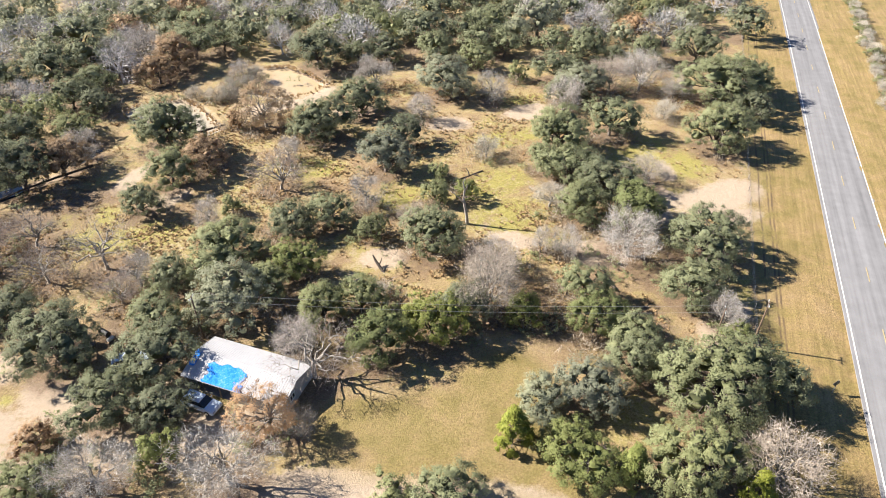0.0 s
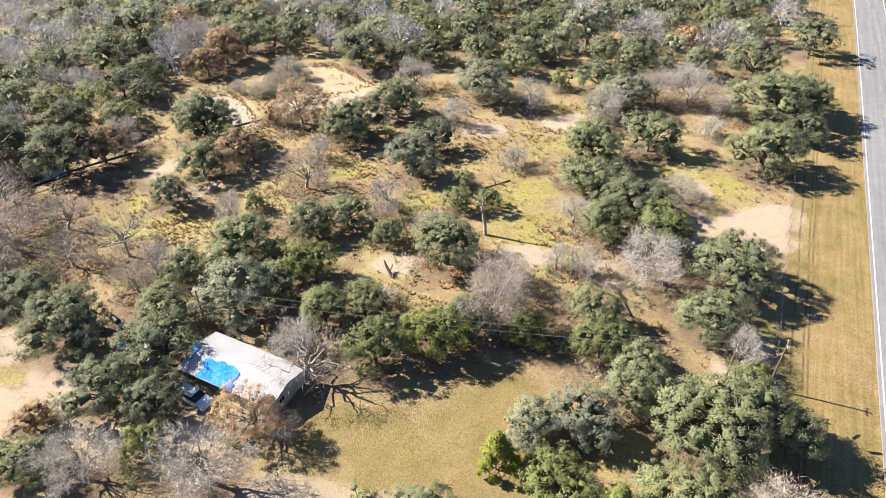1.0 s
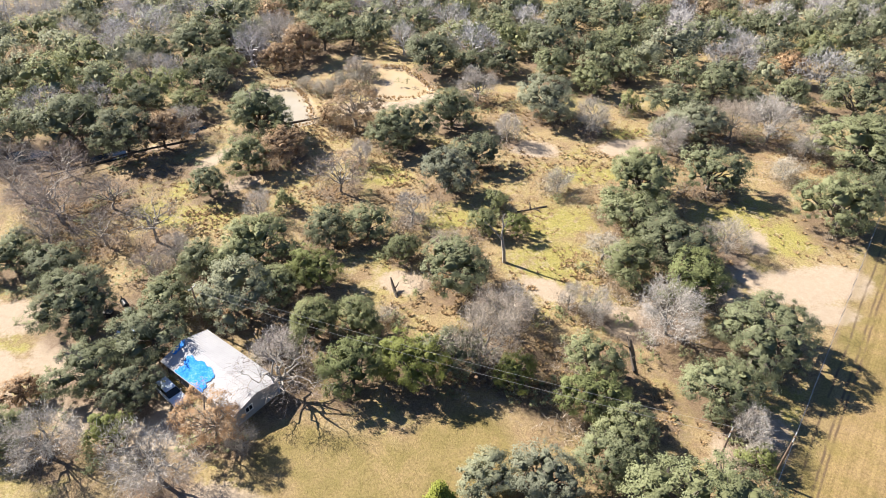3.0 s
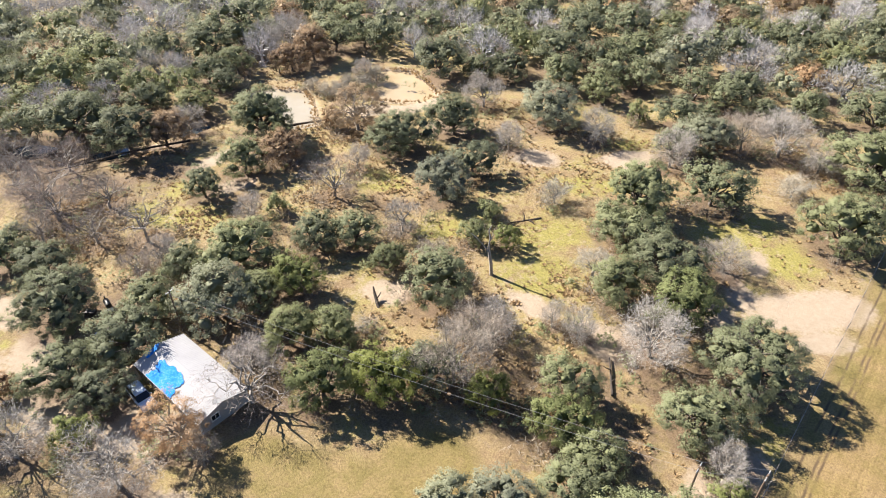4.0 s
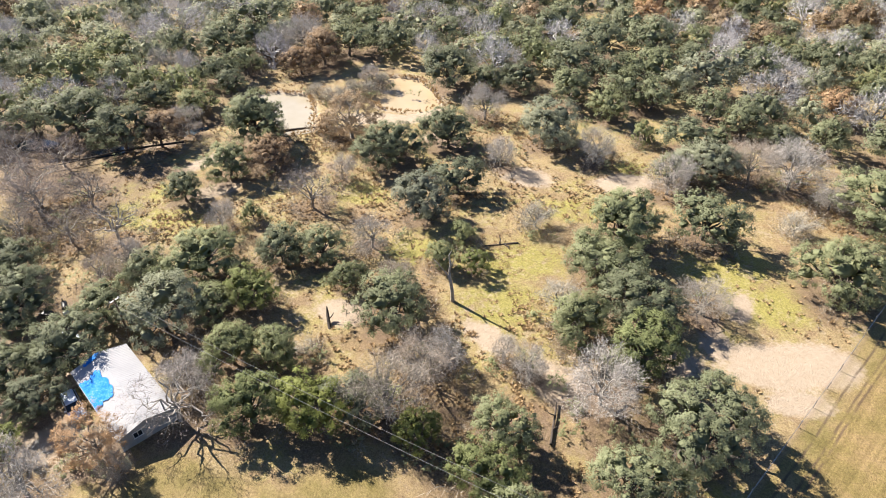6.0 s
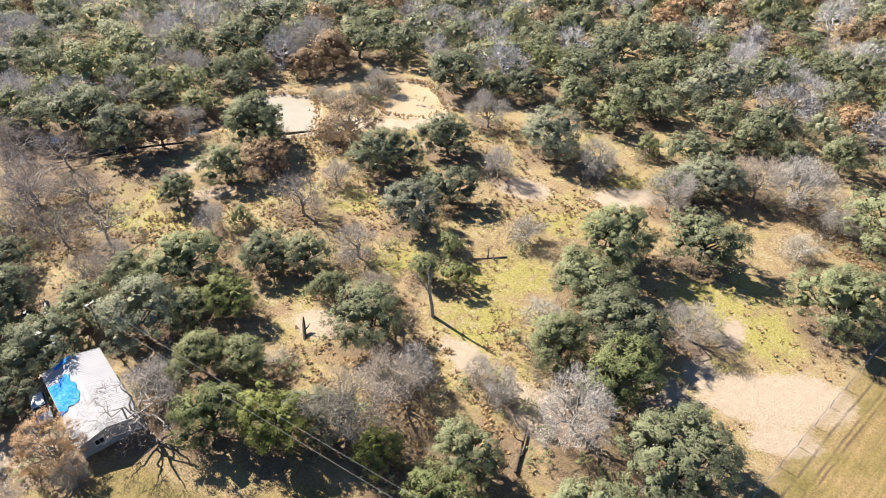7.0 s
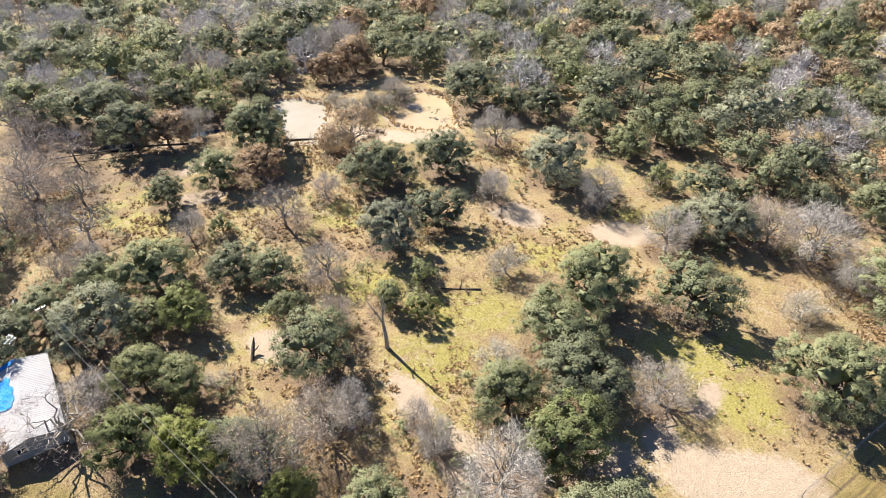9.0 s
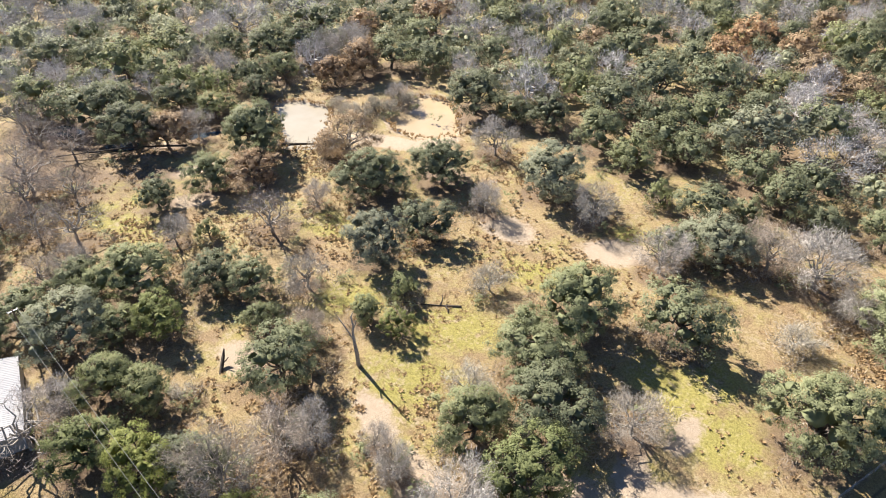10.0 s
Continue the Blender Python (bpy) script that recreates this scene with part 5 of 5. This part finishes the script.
# ---- the yard ----
def lumber_pile(x, y, turn):
    p = tagged(new("lumber_pile"), "pile of pale sawn boards beside the house", "lumber")
    p.matrix_basis = pose(x, y, gzf(x, y) - 0.02, 0, 0, turn)
    rng = np.random.default_rng(6)
    for layer in range(4):
        for k in range(5):
            bm = box(2.6 + rng.uniform(-0.4, 0.3), 0.24, 0.10, 0.008)
            bmesh.ops.transform(bm, matrix=pose(rng.normal(0, 0.12), -0.62 + k * 0.3 + rng.normal(0, 0.02), layer * 0.11, 0, 0, rng.normal(0, 3)), verts=bm.verts)
            part("board", bm, PALE_WOOD, p)


lumber_pile(-31.6, 48.6, -30)


def garden_cart(x, y, turn):
    c = tagged(new("garden_cart"), "dark two-wheeled garden cart standing on bare ground", "cart")
    c.matrix_basis = pose(x, y, gzf(x, y), 0, 0, turn)
    bm = box(1.3, 0.8, 0.4, 0.04, (0, 0, 0.35))
    part("tub", bm, BLACK_METAL, c)
    for s in (-1, 1):
        w = bmesh.new()
        bmesh.ops.create_cone(w, cap_ends=True, segments=18, radius1=0.3, radius2=0.3, depth=0.1, matrix=pose(0.1, s * 0.48, 0.3, 90, 0, 0))
        part("wheel", w, RUBBER, c)
        part("handle", rod((-0.6, s * 0.3, 0.65), (-1.3, s * 0.3, 0.8), 0.025, 0.025, 6), STEEL, c)


def smoker(x, y, turn):
    c = tagged(new("barbecue_smoker"), "black barrel smoker with a pale side tank in the yard", "grill")
    c.matrix_basis = pose(x, y, gzf(x, y), 0, 0, turn)
    part("barrel", rod((-0.7, 0, 0.85), (0.7, 0, 0.85), 0.38, 0.38, 16), BLACK_METAL, c)
    part("side_tank", rod((0.9, 0.35, 0.3), (0.9, -0.45, 0.3), 0.26, 0.26, 14), TRIM, c, "pale tank")
    part("chimney", rod((-0.55, 0, 1.15), (-0.55, 0, 1.75), 0.07, 0.07, 10), BLACK_METAL, c)
    for sx in (-0.55, 0.55):
        for sy in (-0.25, 0.25):
            part("leg", rod((sx, sy, -0.03), (sx, sy, 0.6), 0.03, 0.03, 6), BLACK_METAL, c)


garden_cart(-44.4, 55.0, 20)
smoker(-43.3, 56.9, -30)

# hedge of bushes beyond the road
_h = random.Random(2)
for i in range(30):
    y = 118 + i * 2.6
    plant("pale_brush" if i % 3 else "shrub", 86.5 + 0.36 * (y - 124) + _h.uniform(-1.0, 1.0), y, _h.uniform(1.3, 2.2), _h.uniform(1.4, 2.2))


# ---- woods, grass and brush that nobody could count ----
def joined(name, rows, material, label, category):
    """One mesh of many small copies: rows of (verts, faces, tone, x, y, sx, sz, turn)."""
    V, F, T, N, k = [], [], [], [], 0
    for v, f, tone, x, y, s, sz, turn, *soft in rows:
        c, n = math.cos(turn), math.sin(turn)
        p = v * (s, s, sz)
        V.append(np.stack([p[:, 0] * c - p[:, 1] * n + x, p[:, 0] * n + p[:, 1] * c + y, p[:, 2] + gzf(x, y)], 1))
        F.append(f + k)
        T.append(tone)
        k += len(v)
        if soft and soft[0] is not None:
            q = soft[0]
            N.append(np.stack([q[:, 0] * c - q[:, 1] * n, q[:, 0] * n + q[:, 1] * c, q[:, 2]], 1))
    me = raw_mesh(name, np.concatenate(V), np.concatenate(F), np.concatenate(T), normals=np.concatenate(N) if N else None)
    tagged(part(name, me, material), label, category, kind="stuff")


def far_woods():
    rng = np.random.default_rng(8)
    placed = [(x, y, r) for x, y, r in STANDING]
    rows = {"oak_far": [], "silver_oak_far": [], "olive_oak_far": [], "rusty_oak_far": [], "bare_far": []}
    P = np.array(placed)
    xs, ys, rs = list(P[:, 0]), list(P[:, 1]), list(P[:, 2])
    for _ in range(14000):
        x, y = rng.uniform(-215, 112), rng.uniform(60, 330)
        # where the wood closes: behind the pond and the clearing, and west of the creek
        edge = 150 if x > -20 else 152 if x > -75 else 118 - (-75 - x) * 0.9
        if x > 40:
            edge = 165
        if y < max(edge, 72) or x > fence_x(y) - 6 or y > min(220 + 0.755 * (x + 91), 298 - 0.79 * (x - 12.6), 140 + 1.58 * (x + 198) if x < -141 else 999, 226 if x < -91 else 999) or y < 40 - (x + 60) * 0.57 - 12:
            continue
        r = rng.uniform(3.6, 6.0)
        d = np.hypot(np.array(xs) - x, np.array(ys) - y) / (np.array(rs) + r)
        if d.min() < 0.66:
            continue
        xs.append(x), ys.append(y), rs.append(r)
        west = x < -55
        # larger share of silver oaks in the west imitates haze by leaf colour
        k = rng.choice(["oak_far", "silver_oak_far", "olive_oak_far", "rusty_oak_far", "bare_far"], p=[0.18, 0.33, 0.06, 0.05, 0.38] if west else [0.32, 0.25, 0.08, 0.08, 0.27])
        R, H, _, cr, (v, f, tone, soft) = PROTO[k][rng.integers(len(PROTO[k]))]
        rows[k].append((v, f, np.clip(tone + rng.normal(0, 0.12), 0, 1), x, y, r / R, (1.15 * r + rng.uniform(1.5, 3.2)) / H, rng.uniform(0, 6.28), soft))
    for k, m, what in (("oak_far", OAK_LEAF, "grey-green oaks"), ("silver_oak_far", SILVER_LEAF, "silvery moss-hung oaks, greyed for distant haze"), ("olive_oak_far", OLIVE_LEAF, "olive-green oaks"), ("rusty_oak_far", RUST_LEAF, "rusty brown oaks"), ("bare_far", FAR_TWIG, "leafless grey trees")):
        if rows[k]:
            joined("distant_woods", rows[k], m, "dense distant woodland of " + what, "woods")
    return len(xs)


def tuft_mesh(seed, blades, high, wide):
    rng = np.random.default_rng(seed)
    a = rng.uniform(0, 6.28, blades)
    base = np.stack([np.cos(a), np.sin(a), np.zeros(blades)], 1) * rng.uniform(0, wide * 0.5, (blades, 1))
    tip = base + np.stack([np.cos(a), np.sin(a), np.zeros(blades)], 1) * rng.uniform(0.1, wide, (blades, 1)) + np.array([0, 0, 1]) * rng.uniform(high * 0.5, high, (blades, 1))
    side = np.stack([-np.sin(a), np.cos(a), np.zeros(blades)], 1) * 0.09
    v = np.stack([base - side, base + side, tip], 1).reshape(-1, 3)
    return v, np.arange(blades * 3).reshape(-1, 3), np.repeat(np.clip(rng.normal(0.68, 0.2, blades), 0, 1), 3)


def grass_tufts():
    rng = np.random.default_rng(12)
    kinds = [tuft_mesh(s, 14, 0.26, 0.34) for s in range(5)]
    rows = []
    cx = lambda x, y: ((x + 150.0) / 1.15, (y - 12.0) / 1.15)
    for _ in range(120000):
        x, y = rng.uniform(-72, 52), rng.uniform(58, 138)
        if x > fence_x(y) - 1:
            continue
        i, j = cx(x, y)
        i, j = int(i) + 16, int(j) + 16
        if ZONE["mown"][j, i] > 0.3 or ZONE["sand"][j, i] > 0.55 or DIG[j, i] < -0.2:
            continue
        n = 0.5 + 0.5 * noise.noise(Vector((x * 0.11, y * 0.11, 3.0))) + 0.35 * noise.noise(Vector((x * 0.5, y * 0.5, 9.0)))
        if rng.random() > np.clip((n - 0.35) * 0.5, 0.01, 0.3) * (0.25 if x > 26 and y < 116 else 1.4):
            continue
        v, f, t = kinds[rng.integers(5)]
        s = rng.uniform(0.45, 1.25)
        rows.append((v, f, np.clip(t + rng.normal(0, 0.14), 0, 1), x, y, s, s * rng.uniform(0.7, 1.1), rng.uniform(0, 6.28)))
    rows = rows[:10500]
    joined("grass_tufts", rows, TUFT, "dry rust-brown bunchgrass tufts on the pasture", "grass")


def underbrush():
    rng = np.random.default_rng(21)
    rows = []
    protos = []
    for s in range(4):
        r2 = np.random.default_rng(s)
        e = r2.normal(0, 0.7, (14, 3)) * np.array([1, 1, 0.35]) + np.array([0, 0, 0.55])
        e[:, 2] = np.clip(e[:, 2], 0.2, 1.3)
        v, f, t = twigs(r2, e, 9, 0.7, 0.03, np.array([0, 0, 0.0]))
        v[:, 2] = np.clip(v[:, 2], 0.02, None)
        protos.append((v, f, t))
    for x, y, r in STANDING:
        if y > 170 or y < 50:
            continue
        for _ in range(rng.poisson(5.0)):
            a, d = rng.uniform(0, 6.28), r * rng.uniform(0.4, 1.35)
            v, f, t = protos[rng.integers(4)]
            s = rng.uniform(0.6, 1.3)
            px, py = x + d * math.cos(a), y + d * math.sin(a)
            if px > fence_x(py) - 1:
                continue
            rows.append((v, f, np.clip(t + rng.normal(0, 0.15), 0, 1), px, py, s, s, rng.uniform(0, 6.28)))
    joined("underbrush", rows, BRUSH, "tangled grey-brown underbrush beneath the trees", "brush")


def undergrowth():
    """Low leafy clumps and saplings in the shade of the trees."""
    rng = np.random.default_rng(27)
    protos = []
    for s in range(4):
        r2 = np.random.default_rng(70 + s)
        e = r2.normal(0, 0.55, (9, 3)) * np.array([1, 1, 0.4]) + np.array([0, 0, 0.5])
        e[:, 2] = np.clip(e[:, 2], 0.2, 1.1)
        v, f, t, n = leaves(r2, e, np.repeat([[0, 0, 1.0]], 9, 0), 0.10, 0.34, 16, np.array([0, 0, 0.0]))
        protos.append((v, f, t, n))
    rows = []
    for x, y, r in STANDING:
        if y > 150 or y < 34 or x < -75:
            continue
        for _ in range(rng.poisson(3.2)):
            a, d = rng.uniform(0, 6.28), r * rng.uniform(0.5, 1.5)
            px, py = x + d * math.cos(a), y + d * math.sin(a)
            if px > fence_x(py) - 1.5 or -15 < px < 9 and py < 50:
                continue
            v, f, t, n = protos[rng.integers(4)]
            k = rng.uniform(0.5, 1.5)
            rows.append((v, f, np.clip(t + rng.normal(0, 0.15), 0, 1), px, py, k, k * rng.uniform(0.7, 1.2), rng.uniform(0, 6.28), n))
    joined("undergrowth", rows, OLIVE_LEAF, "low olive-green undergrowth and saplings among the trees", "brush")


def pond_reeds():
    rng = np.random.default_rng(31)
    rows, kinds = [], [tuft_mesh(40 + s, 12, 0.5, 0.4) for s in range(4)]
    for pond in (POND_EAST, POND_WEST):
        p = np.array(pond)
        for a, b in zip(p, np.roll(p, -1, 0)):
            for t in np.arange(0, 1, 0.11 / np.linalg.norm(b - a)):
                if rng.random() < 0.6:
                    continue
                x, y = a + (b - a) * t + rng.normal(0, 0.35, 2) + (a - p.mean(0)) * 0.10
                v, f, tn = kinds[rng.integers(4)]
                rows.append((v, f, tn, x, y, 1.0, rng.uniform(0.5, 1.2), rng.uniform(0, 6.28)))
    joined("pond_reeds", rows, TUFT, "fringe of brown dry reeds along the pond bank", "reeds")


far_woods()
pond_reeds()
grass_tufts()
underbrush()
undergrowth()
finish_ground()
